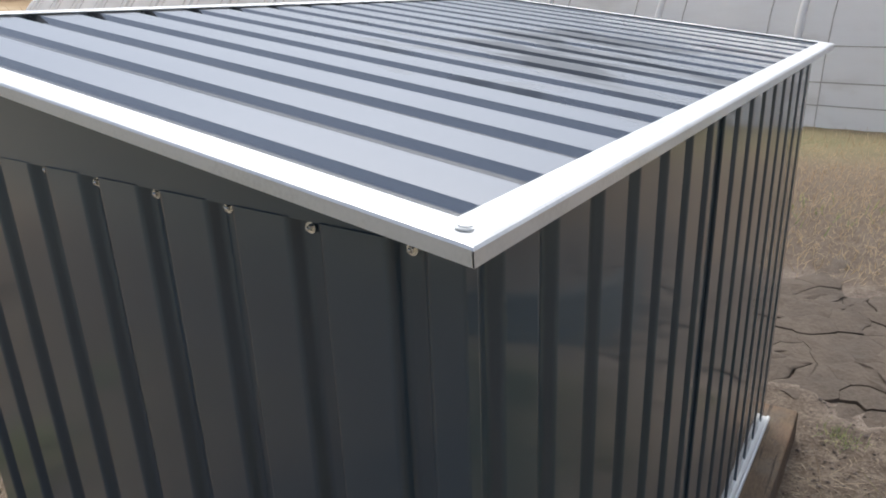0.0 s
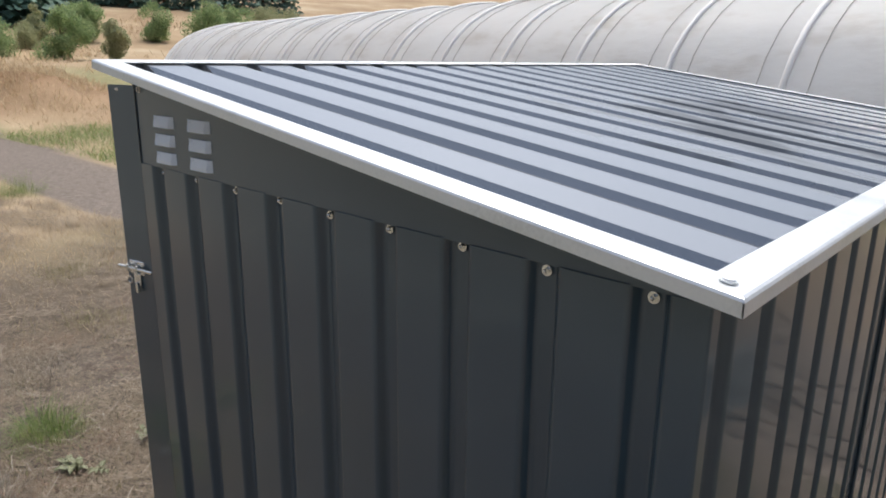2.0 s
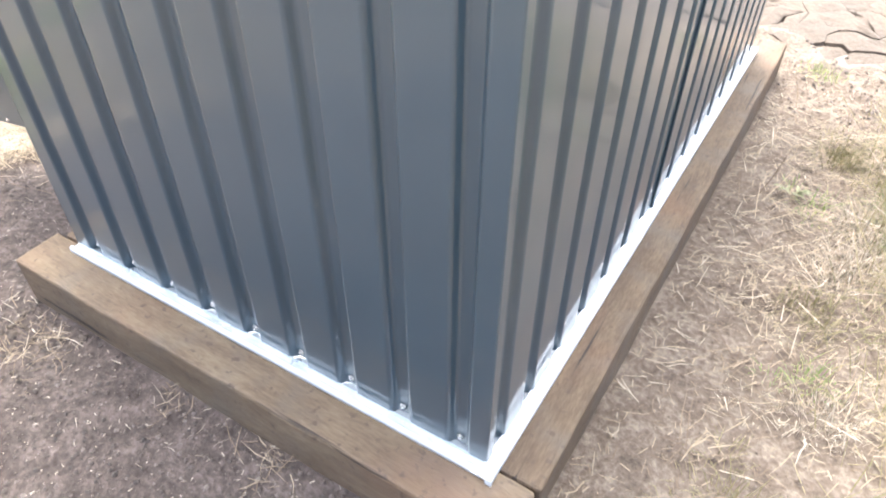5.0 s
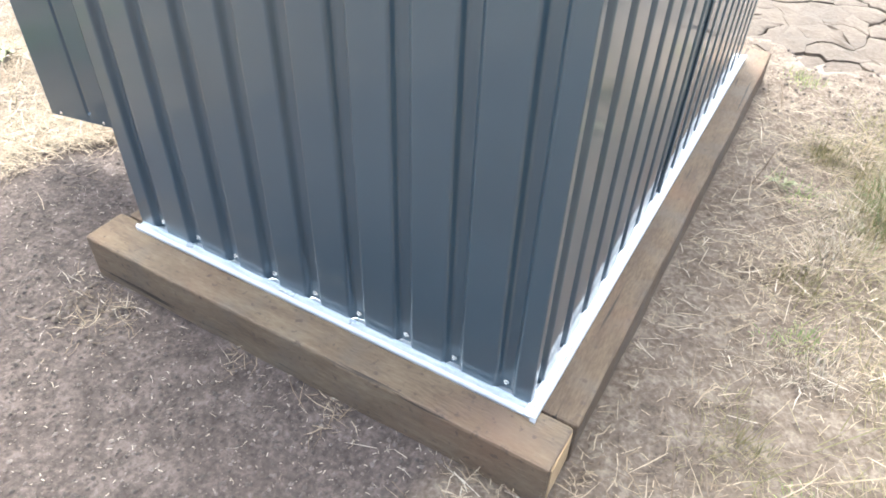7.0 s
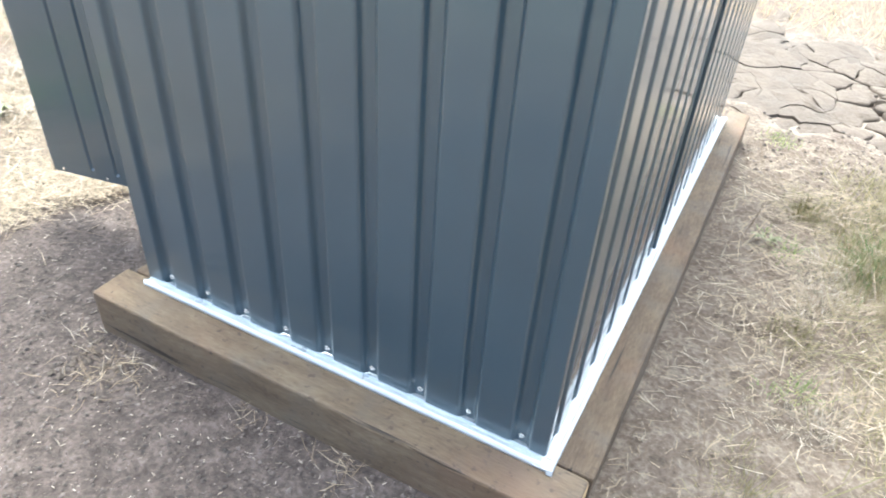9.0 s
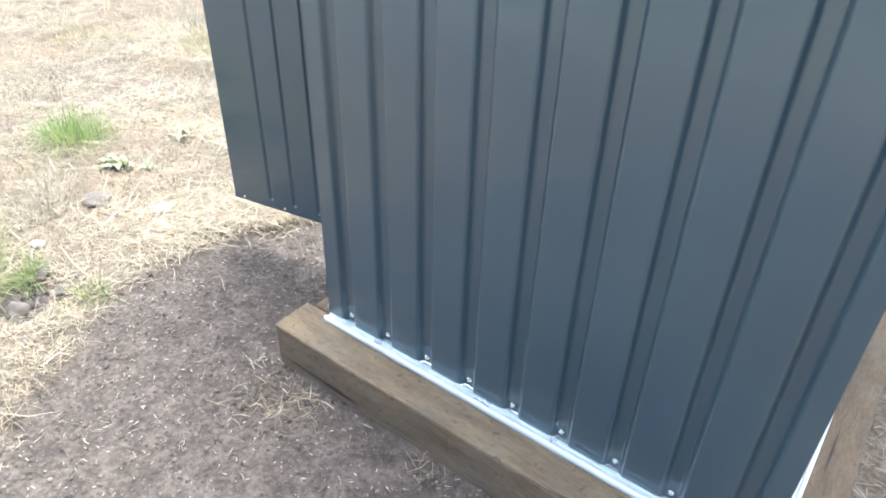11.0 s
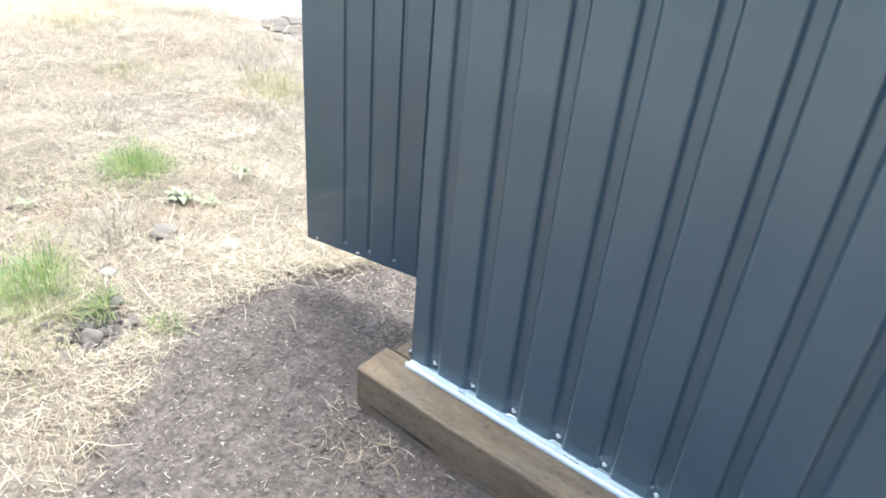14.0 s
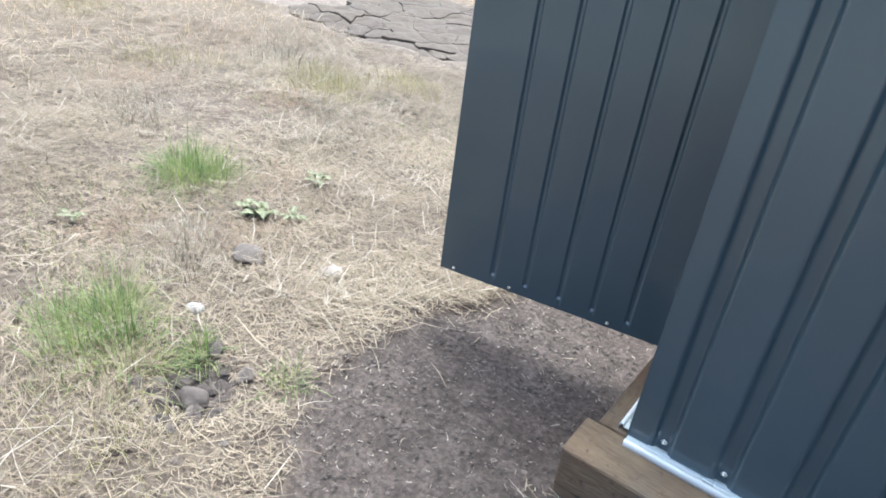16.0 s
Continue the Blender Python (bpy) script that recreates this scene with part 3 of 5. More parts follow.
def angle_trim(p, q, inward, down, w=0.040, h=0.0175, t=0.0025):
    """A folded galvanised angle from p to q: a flange on the roof and a face hanging down, with a rounded fold."""
    p, q, inward, down = Vector(p), Vector(q), Vector(inward).normalized(), Vector(down).normalized()
    r = 0.004
    outer = [(w, 0.0), (r, 0.0), (r * 0.35, r * 0.35), (0.0, r), (0.0, h), (0.004, h + 0.001)]
    bm = bmesh.new()
    grid = []
    for e, sgn in ((p, 1), (q, -1)):
        along = (q - p).normalized() * sgn
        # mitred ends: the flange runs out at 45 degrees
        grid.append([bm.verts.new(e + inward * a + down * b + along * a * 1.0) for a, b in outer])
    for i in range(len(outer) - 1):
        bm.faces.new((grid[0][i], grid[0][i + 1], grid[1][i + 1], grid[1][i]))
    bmesh.ops.recalc_face_normals(bm, faces=bm.faces)
    bmesh.ops.solidify(bm, geom=bm.faces[:], thickness=0.0015)
    return bm


LL, LH = (ROOF_LOW_X, ROOF_Y0, ROOF_LOW_Z), (ROOF_HIGH_X, ROOF_Y0, ROOF_HIGH_Z)
FL, FH = (ROOF_LOW_X, ROOF_Y1, ROOF_LOW_Z), (ROOF_HIGH_X, ROOF_Y1, ROOF_HIGH_Z)
up_slope = Vector(LH) - Vector(LL)
trim_label = "bright galvanised steel edge angle"
trims = [part("roof_trim", angle_trim(LL, LH, (0, 1, 0), (0, 0, -1)), GALVANISED, shed, trim_label),
         part("roof_trim", angle_trim(FL, FH, (0, -1, 0), (0, 0, -1)), GALVANISED, shed, trim_label),
         part("roof_trim", angle_trim(LL, FL, up_slope, (0, 0, -1)), GALVANISED, shed, trim_label),
         part("roof_trim", angle_trim(LH, FH, -up_slope, (0, 0, -1)), GALVANISED, shed, trim_label)]


def screw_mesh(r=0.0065):
    """A self-drilling screw: washer, hexagon head and a dark rubber ring, axis along +z."""
    bm = joined(rod((0, 0, 0), (0, 0, 0.0018), r * 1.35, 14), rod((0, 0, 0.0018), (0, 0, 0.0055), r * 0.85, 6))
    bmesh.ops.create_uvsphere(bm, u_segments=8, v_segments=5, radius=r * 0.62, matrix=Matrix.Translation((0, 0, 0.0045)))
    me = bpy.data.meshes.new("screw")
    bm.to_mesh(me)
    bm.free()
    me.materials.append(CHROME)
    return me


SCREW, SMALL_SCREW = screw_mesh(0.0048), screw_mesh(0.0038)


def screw(parent, m, mesh=None):
    ob = part("screw", mesh or SCREW, None, parent)
    ob.matrix_basis = m
    return ob


for k in range(9):
    jit = rng.uniform(-0.002, 0.002)
    screw(side_wall, pose(-PITCH * k + jit, 0.0050, 1.2510 + 0.0016 * k + rng.uniform(-0.002, 0.002), 90, 0, 0))
    screw(side_wall, pose(-PITCH * k + jit, 0.0050, 0.028 + rng.uniform(-0.003, 0.003), 90, 0, 0))
screw(gable, pose(WALL_L + 0.022, -0.0066, 1.415, 90, 0, 0))
rivet = part("rivet", joined(rod((0, 0, 0), (0, 0, 0.0015), 0.008, 16), rod((0, 0, 0.0015), (0, 0, 0.003), 0.006, 16)), GALVANISED, trims[0])
rivet.matrix_basis = pose(0.083, -0.040, roof_z(0.083) + 0.001, 0, 8.5, 0)


# vent slots pressed out of the gable: a hood over a slot, sky brightness painted on
def vent_bm():
    w, h, out = 0.074, 0.021, 0.007
    bm = bmesh.new()
    rows = []
    for s in range(7):
        a = s / 6
        z = h / 2 - h * a
        dpt = out * min(1, 0.45 + a * 0.8)
        row = []
        for c in range(9):
            u = c / 8
            edge = min(1.0, min(u, 1 - u) / 0.12)
            row.append(bm.verts.new(((u - 0.5) * w, -dpt * math.sin(edge * math.pi / 2), z)))
        rows.append(row)
    for a, b in zip(rows, rows[1:]):
        for i in range(8):
            bm.faces.new((a[i], a[i + 1], b[i + 1], b[i]))
    bmesh.ops.recalc_face_normals(bm, faces=bm.faces)
    bmesh.ops.solidify(bm, geom=bm.faces[:], thickness=0.001)
    return bm


vb = vent_bm()
vent_mesh = bpy.data.meshes.new("vent_hood")
bmesh.ops.recalc_face_normals(vb, faces=vb.faces)
vb.to_mesh(vent_mesh)
vb.free()
vent_mesh.materials.append(VENT_SKYLIT)
for i in range(2):
    for k in range(3):
        v = part("vent_hood", vent_mesh, None, gable)
        v.location = (-0.963 + 0.125 * i, -0.0070, 1.360 - 0.033 * k)

# base rail on the beams: a white rolled outer lip and a flange under the sheet
LIP = [(0.0105, 0.0070), (0.0100, 0.0105), (0.0085, 0.0125), (0.0055, 0.0135), (0.0025, 0.0125), (0.0005, 0.0095), (0.0, 0.005), (0.0, -0.003)]
FLANGE = [(0.0420, 0.0042), (0.0270, 0.0042), (0.0262, 0.0120), (0.0250, 0.0102), (0.0235, 0.0062), (0.0107, 0.0058)]


def base_rail(p, q, inward, pts, mitre=0.0):
    """A rolled steel profile swept from p to q; points are (inward, up)."""
    p, q, inward = Vector(p), Vector(q), Vector(inward)
    along = (q - p).normalized()
    bm = bmesh.new()
    n = 25
    grid = [[bm.verts.new(p.lerp(q, k / (n - 1)) + along * (mitre * a if k == 0 else 0) + inward * a + Vector((0, 0, b + 0.0004 * math.sin(k * 2.1)))) for a, b in pts]
            for k in range(n)]
    for a, b in zip(grid, grid[1:]):
        for i in range(len(pts) - 1):
            bm.faces.new((a[i], a[i + 1], b[i + 1], b[i]))
    bmesh.ops.recalc_face_normals(bm, faces=bm.faces)
    bmesh.ops.solidify(bm, geom=bm.faces[:], thickness=0.0012)
    return bm


RAIL, FLANGE_LABEL = "white coated steel base rail", "rail flange coloured as the lip's reflection"
RAIL_X = WALL_R + 0.024
for p, q, inward, bare in (((WALL_L + 0.002, -0.034, 0), (RAIL_X - 0.004, -0.034, 0), (0, 1, 0), True), ((RAIL_X, -0.036, 0), (RAIL_X, WALL_FAR + 0.004, 0), (-1, 0, 0), False),
                           ((WALL_L - 0.026, 0.01, 0), (WALL_L - 0.026, 0.335, 0), (1, 0, 0), True)):
    rail = part("base_rail", base_rail(p, q, inward, LIP), WHITE_RAIL, shed, RAIL, True)
    # bare picks the silver that stands in for the lip's mirror image
    part("rail_flange", base_rail(p, q, inward, FLANGE), MIRRORED_LIP if bare else WHITE_RAIL, rail, FLANGE_LABEL if bare else "")
# the near end of the long rail stands out past the corner as a folded tab
part("rail_end", box(RAIL_X - 0.012, RAIL_X + 0.0015, -0.040, -0.034, -0.003, 0.016, 0.002, 2), WHITE_RAIL, shed)

# open door, swung out past square on the front's near jamb
DOOR_HINGE, DOOR_FREE = Vector((-1.094, 0.336)), Vector((-1.736, 0.221))
DOOR_W = (DOOR_FREE - DOOR_HINGE).length
d_along = (DOOR_HINGE - DOOR_FREE).normalized()
d_out = Vector((d_along.y, -d_along.x))
DOOR_Z0, DOOR_Z1 = 0.013, 1.402


def door_point(u, out, z):
    p = DOOR_FREE + d_along * u + d_out * out
    return (p.x, p.y, z)


door_grooves = [0.154, 0.247, 0.341, 0.430, 0.523]
dpts = section(0.0, DOOR_W, door_grooves, 0.018, 0.007, 0.006, 0.0014)
zs = [DOOR_Z0, DOOR_Z0 + 0.028, DOOR_Z0 + 0.034, 0.5, 0.9, DOOR_Z1 - 0.034, DOOR_Z1 - 0.028, DOOR_Z1]
door_bm = sheet(dpts, lambda u, d, k: door_point(u, -d * (0 if k in (0, 1, 6, 7) else 1), zs[k]), 8)
door = part("door", door_bm, PAINT, shed, "dark ribbed steel door standing open")
part("door_edge", joined(box(0, DOOR_W, 0.0015, 0.022, 0, 0.0015), box(0, DOOR_W, 0.0015, 0.022, DOOR_Z1 - DOOR_Z0 - 0.0015, DOOR_Z1 - DOOR_Z0),
            box(0, 0.0015, 0.0015, 0.022, 0, DOOR_Z1 - DOOR_Z0), box(DOOR_W - 0.0015, DOOR_W, 0.0015, 0.022, 0, DOOR_Z1 - DOOR_Z0),
            box(0.0, 0.03, 0.021, 0.0225, 0, DOOR_Z1 - DOOR_Z0)), PAINT, door)
edge = door.children[-1]
edge.matrix_basis = Matrix(((d_along.x, -d_out.x, 0, DOOR_FREE.x), (d_along.y, -d_out.y, 0, DOOR_FREE.y), (0, 0, 1, DOOR_Z0), (0, 0, 0, 1)))
door_turn = math.degrees(math.atan2(d_along.y, d_along.x))
for u in (0.041, 0.206, 0.476, 0.636):
    for z in (DOOR_Z0 + 0.012, DOOR_Z1 - 0.012):
        screw(door, Matrix.Translation(door_point(u, 0.0006, z)) @ pose(0, 0, 0, 90, 0, door_turn), SMALL_SCREW)

# barrel bolt at the door's free edge
bolt = part("barrel_bolt", joined(box(0.012, 0.078, -0.004, 0.0, 0.870, 0.912, 0.002), rod((-0.02, -0.016, 0.892), (0.135, -0.016, 0.892), 0.0055, 12),
            box(0.018, 0.030, -0.022, -0.003, 0.880, 0.904, 0.004, 2), box(0.060, 0.072, -0.022, -0.003, 0.880, 0.904, 0.004, 2)), CHROME, door,
            "shiny zinc-plated barrel bolt")
bolt_frame = Matrix(((d_along.x, -d_out.x, 0, DOOR_FREE.x), (d_along.y, -d_out.y, 0, DOOR_FREE.y), (0, 0, 1, -0.010), (0, 0, 0, 1)))
bolt.matrix_basis = bolt_frame
hasp_bm = joined(box(0.030, 0.062, -0.007, -0.003, 0.838, 0.876, 0.003, 2), box(0.046, 0.058, -0.016, -0.006, 0.818, 0.850, 0.003, 2))
part("hasp", hasp_bm, CHROME, bolt)
ring = bmesh.new()
for i in range(14):
    a = 2 * math.pi * i / 14
    c = Vector((0.018 + 0.010 * math.cos(a), -0.010, 0.852 + 0.010 * math.sin(a)))
    for j in range(6):
        b = 2 * math.pi * j / 6
        ring.verts.new(c + Vector((math.cos(a) * math.cos(b), math.sin(b), math.sin(a) * math.cos(b))) * 0.0022)
ring.verts.ensure_lookup_table()
for i in range(14):
    for j in range(6):
        ring.faces.new([ring.verts[q] for q in (i * 6 + j, i * 6 + (j + 1) % 6, ((i + 1) % 14) * 6 + (j + 1) % 6, ((i + 1) % 14) * 6 + j)])
part("ring", ring, CHROME, bolt)

# ---- greenhouse tunnel behind ----
TUN_DIR = Vector((-0.99, 0.139, 0)).normalized()
TUN_SIDE = Vector((TUN_DIR.y, -TUN_DIR.x, 0)) * -1
if TUN_SIDE.y < 0:
    TUN_SIDE = -TUN_SIDE
TUN_BASE = Vector((0, 8.75, GROUND_Z - 0.02))
TUN_W, TUN_H = 7.0, 3.0
TUN_A, TUN_B = -14.0, 27.0


def arch(s, f, grow=0.0):
    """A point on the tunnel's skin at s metres along, f from 0 (near foot) to 1 (far foot)."""
    a = math.pi * f
    c = -math.cos(a)
    up = math.sin(a) ** 0.72
    across = (c * 0.5 + 0.5) * TUN_W + math.copysign(abs(c) ** 3, c) * grow
    return TUN_BASE + TUN_DIR * s + TUN_SIDE * across + Vector((0, 0, up * (TUN_H + grow)))


tunnel = thing("greenhouse_tunnel", "long grey plastic-covered hoop tunnel greenhouse with weathered film", "greenhouse")
bm = bmesh.new()
NS, NF = 100, 28
skin = [[bm.verts.new(arch(TUN_A + (TUN_B - TUN_A) * i / NS, 0.0 + j / NF, -0.02 * (0.5 - 0.5 * math.cos(2 * math.pi * (TUN_A + (TUN_B - TUN_A) * i / NS - TUN_A - 0.6) / 1.8))))
         for j in range(NF + 1)] for i in range(NS + 1)]
for a, b in zip(skin, skin[1:]):
    for j in range(NF):
        bm.faces.new((a[j], a[j + 1], b[j + 1], b[j]))
part("film_cover", bm, FILM, tunnel, "milky stained plastic film", True)
for s in (TUN_A, TUN_B):
    bm = bmesh.new()
    bm.faces.new([bm.verts.new(arch(s, j / NF)) for j in range(NF + 1)])
    part("end_film", bm, FILM, tunnel)


def tube(points, r, sides=6):
    verts, faces = [], []
    pts = [Vector(p) for p in points]
    for i, p in enumerate(pts):
        d = (pts[min(i + 1, len(pts) - 1)] - pts[max(i - 1, 0)]).normalized()
        s = d.cross(Vector((0.31, 0.2, 0.93))).normalized()
        t = d.cross(s)
        for j in range(sides):
            a = 2 * math.pi * j / sides
            verts.append(p + (s * math.cos(a) + t * math.sin(a)) * r)
    for i in range(len(pts) - 1):
        for j in range(sides):
            faces.append((i * sides + j, i * sides + (j + 1) % sides, (i + 1) * sides + (j + 1) % sides, (i + 1) * sides + j))
    faces += [tuple(range(sides)), tuple(range((len(pts) - 1) * sides, len(pts) * sides))]
    return mesh_of("tube", [tuple(v) for v in verts], faces, None, True)


k = 0
s = TUN_A + 0.6
while s < TUN_B:
    part("hoop", tube([arch(s, j / 20, 0.012) for j in range(21)], 0.045), HOOP, tunnel, "pale weathered hoop" if k == 0 else "")
    for off in (-0.34, 0.36):
        part("cord", tube([arch(s + off, j / 20, 0.01) for j in range(21)], 0.006, 5), CORD, tunnel)
    s += 1.8
    k += 1
for f in (0.012, 0.03, 0.065):
    part("wire_rail", tube([arch(TUN_A + (TUN_B - TUN_A) * i / 30, f, 0.004) + Vector((0, 0, 0.02 * math.sin(i * 1.7))) for i in range(31)], 0.007, 5), CORD, tunnel)


# ---- dried, cracked mud beyond the shed: slabs parted by deep cracks ----
def clip(poly, p, q):
    """The part of poly nearer to p than to q."""
    mx, my, nx, ny = (p[0] + q[0]) / 2, (p[1] + q[1]) / 2, q[0] - p[0], q[1] - p[1]
    out = []
    for a, b in zip(poly, poly[1:] + poly[:1]):
        da, db = (a[0] - mx) * nx + (a[1] - my) * ny, (b[0] - mx) * nx + (b[1] - my) * ny
        if da <= 0:
            out.append(a)
        if da * db < 0:
            t = da / (da - db)
            out.append((a[0] + (b[0] - a[0]) * t, a[1] + (b[1] - a[1]) * t))
    return out


def mud_slab(poly, top, r):
    """One slab: a wavy outline drawn in from the crack, a worn rim and a faintly domed top."""
    cx, cy = sum(p[0] for p in poly) / len(poly), sum(p[1] for p in poly) / len(poly)
    ring = []
    for a, b in zip(poly, poly[1:] + poly[:1]):
        n = max(1, int(math.hypot(b[0] - a[0], b[1] - a[1]) / 0.035))
        for k in range(n):
            t = k / n
            x, y = a[0] + (b[0] - a[0]) * t, a[1] + (b[1] - a[1]) * t
            w = Vector(noise.noise_vector((x * 11, y * 11, 0.3))) * 0.042 + Vector(noise.noise_vector((x * 34, y * 34, 1.3))) * 0.014
            ring.append((x + w.x, y + w.y))
    wide = 0.35 if cx < -2 else 1.0
    verts, faces, n = [], [], len(ring)
    # cracks open and close along their way: deep and wide in places, healed to a hair elsewhere
    for inset, wear, drop in ((0.012, 1.0, 0.075), (0.0, 1.0, 0.012), (0.0012, 1.15, 0.0035), (0.007, 1.5, 0.0)):
        for x, y in ring:
            d = math.hypot(x - cx, y - cy) or 1
            k = min(1.0, max(0.0, 0.14 + 1.9 * noise.noise((x * 2.3, y * 2.3, 3.7)) + 0.9 * noise.noise((x * 7, y * 7, 8.1)))) * wide
            inset_here = inset * (0.35 + 0.65 * k) + 0.0002 + 0.017 * k * k * wear
            z = top - (drop if drop > 0.05 else drop * (0.10 + 0.9 * k))
            f = max(0.1, 1 - inset_here / d)
            verts.append((cx + (x - cx) * f, cy + (y - cy) * f, z + 0.008 * noise.noise((x * 20, y * 20, 5)) + 0.026 * noise.noise((x * 4, y * 4, 9))))
    for row in range(3):
        for i in range(n):
            j = (i + 1) % n
            faces.append((row * n + i, row * n + j, (row + 1) * n + j, (row + 1) * n + i))
    m = len(verts)
    for x, y in ring:
        verts.append((cx + (x - cx) * 0.5, cy + (y - cy) * 0.5, top + 0.004 + 0.016 * noise.noise((x * 16, y * 16, 2)) + 0.026 * noise.noise((x * 4, y * 4, 9))))
    verts.append((cx, cy, top + 0.006 + 0.026 * noise.noise((cx * 4, cy * 4, 9))))
    for i in range(n):
        j = (i + 1) % n
        faces.append((3 * n + i, 3 * n + j, m + j, m + i))
        faces.append((m + i, m + j, len(verts) - 1))
    return mesh_of("mud_slab", verts, faces, MUD, True)


r = random.Random(11)
seeds = []
step = 0.19
for i in range(-2, 38):
    for k in range(-1, 10):
        seeds.append((-5.6 + i * step + r.uniform(-0.16, 0.16), 2.02 + k * step + r.uniform(-0.16, 0.16)))
for p in seeds:
    if not (-4.7 < p[0] < 1.95 and 2.1 < p[1] < 3.85) or float(mud_mask(np.array(p[0]), np.array(p[1]))) < 0.55:
        continue
    cell = [(p[0] - 0.5, p[1] - 0.5), (p[0] + 0.5, p[1] - 0.5), (p[0] + 0.5, p[1] + 0.5), (p[0] - 0.5, p[1] + 0.5)]
    for q in seeds:
        if q != p and abs(q[0] - p[0]) < 0.7 and abs(q[1] - p[1]) < 0.7:
            cell = clip(cell, p, q)
    edge = float(mud_mask(np.array(p[0]), np.array(p[1]))) * float(smooth01(2.2, 2.6, p[1]))
    lift = GROUND_Z + 0.018 * edge - 0.012 - 0.03 * smooth01(1.9, 2.8, -p[0])
    part("mud_slab", mud_slab(cell, float(lift) + r.uniform(-0.005, 0.006), r), None, ground)


# ---- straw, stalks, clods and grass ----
def ribbons(name, P, yaw, pitch, length, width, bend, material, label, category, twist=None):
    """Thin bent blades as one mesh: three pairs of points each."""
    n = len(P)
    d = np.stack([np.cos(yaw) * np.cos(pitch), np.sin(yaw) * np.cos(pitch), np.sin(pitch)], -1)
    s = np.stack([-np.sin(yaw), np.cos(yaw), np.zeros(n)], -1)
    up = np.array([0, 0, 1.0])
    V = np.zeros((n, 6, 3))
    for k, (t, w) in enumerate(((0, 0.8), (0.5, 1.0), (1.0, 0.25))):
        c = P + d * (length * t)[:, None] + up * (bend * t * t)[:, None] + s * (twist * t * t if twist is not None else np.zeros(n))[:, None]
        V[:, 2 * k] = c - s * (width * w / 2)[:, None]
        V[:, 2 * k + 1] = c + s * (width * w / 2)[:, None]
    base = (np.arange(n) * 6)[:, None]
    F = np.concatenate([base + np.array([0, 1, 3, 2]), base + np.array([2, 3, 5, 4])], 0)
    me = mesh_of(name, V.reshape(-1, 3).tolist(), F.tolist(), material)
    return tagged(new(name, me), label, category, kind="stuff") if label else me


R0 = np.random.RandomState(5)


def flecks(name, P, yaw, length, width, tilt, material, label, category):
    """Tiny flat fragments, one four-sided face each, as one mesh."""
    n = len(P)
    d = np.stack([np.cos(yaw), np.sin(yaw), np.sin(tilt)], -1) * (length / 2)[:, None]
    s = np.stack([-np.sin(yaw), np.cos(yaw), np.zeros(n)], -1) * (width / 2)[:, None]
    V = np.stack([P - d - s, P + d - s, P + d + s, P - d + s], 1)
    F = (np.arange(n) * 4)[:, None] + np.arange(4)
    return tagged(new(name, mesh_of(name, V.reshape(-1, 3).tolist(), F.tolist(), material)), label, category, kind="stuff")


def scatter(n, x0, x1, y0, y1, keep):
    x, y = R0.uniform(x0, x1, n), R0.uniform(y0, y1, n)
    ok = R0.uniform(0, 1, n) < keep(x, y)
    return x[ok], y[ok]


def under_shed(x, y):
    return ((x > -1.17) & (x < 0.178) & (y > -0.13) & (y < 2.07)).astype(float)


def straw_keep(x, y):
    patch = np.clip(0.58 + 0.7 * waves(x, y, 4.0, 21) + 0.45 * waves(x, y, 13, 22), 0.06, 1)
    m = patch * (1 - 0.995 * soil_mask(x, y)) * (1 - 0.97 * mud_mask(x, y)) * (1 - under_shed(x, y))
    bare = smooth01(0.20, 0.62, x + 0.16 * waves(x, y, 4.3, 97)) + (x < 0)
    return m * np.clip(0.16 + 0.84 * bare, 0, 1) * (1 - 0.88 * smooth01(1.65, 2.05, y + 0.1 * waves(x, y, 6, 98)) * (x > 0))


def lay(name, n, region, keep, lo, hi, w0, w1, lift, material, label, tilt=0.12, comb=None):
    x, y = scatter(n, *region, keep)
    k = len(x)
    z = ground_height(x, y) + R0.uniform(0.001, lift, k) * R0.uniform(0.2, 1, k)
    yaw = R0.uniform(0, 2 * math.pi, k)
    if comb is not None:
        yaw = np.where(R0.uniform(0, 1, k) < 0.5, comb + R0.normal(0, 0.5, k) + 0.9 * waves(x, y, 1.7, 31), yaw)
    length = R0.uniform(lo, hi, k) * R0.uniform(0.6, 1.1, k)
    ribbons(name, np.stack([x, y, z], -1), yaw, R0.normal(0.02, tilt, k), length, R0.uniform(w0, w1, k), R0.normal(-0.004, 0.012, k) * length / 0.1,
            material, label, "straw", R0.normal(0, 0.02, k))


lay("cut_straw", 150000, (-4.4, -1.35, -1.4, 2.2), straw_keep, 0.02, 0.11, 0.0010, 0.0024, 0.034, STRAW, "flattened dry straw lying over the earth", comb=0.5)
lay("cut_straw", 42000, (-9.5, -4.3, -1.5, 3.0), straw_keep, 0.07, 0.24, 0.0025, 0.005, 0.07, STRAW, "flattened dry straw lying over the earth", comb=0.5)
lay("cut_straw", 34000, (0.175, 1.9, -1.2, 2.2), straw_keep, 0.02, 0.11, 0.0010, 0.0024, 0.032, STRAW, "dry straw strewn over trodden earth", comb=0.2)
lay("pale_stalks", 5200, (-4.2, 1.7, -1.4, 2.1), lambda x, y: straw_keep(x, y) * 0.8, 0.08, 0.20, 0.0018, 0.0034, 0.05, BLEACHED,
    "long bleached grass stalks on the earth", 0.15)


def clump_keep(x, y):
    return straw_keep(x, y) * smooth01(0.05, 0.7, waves(x, y, 6.5, 93) + 0.6 * waves(x, y, 17, 94))


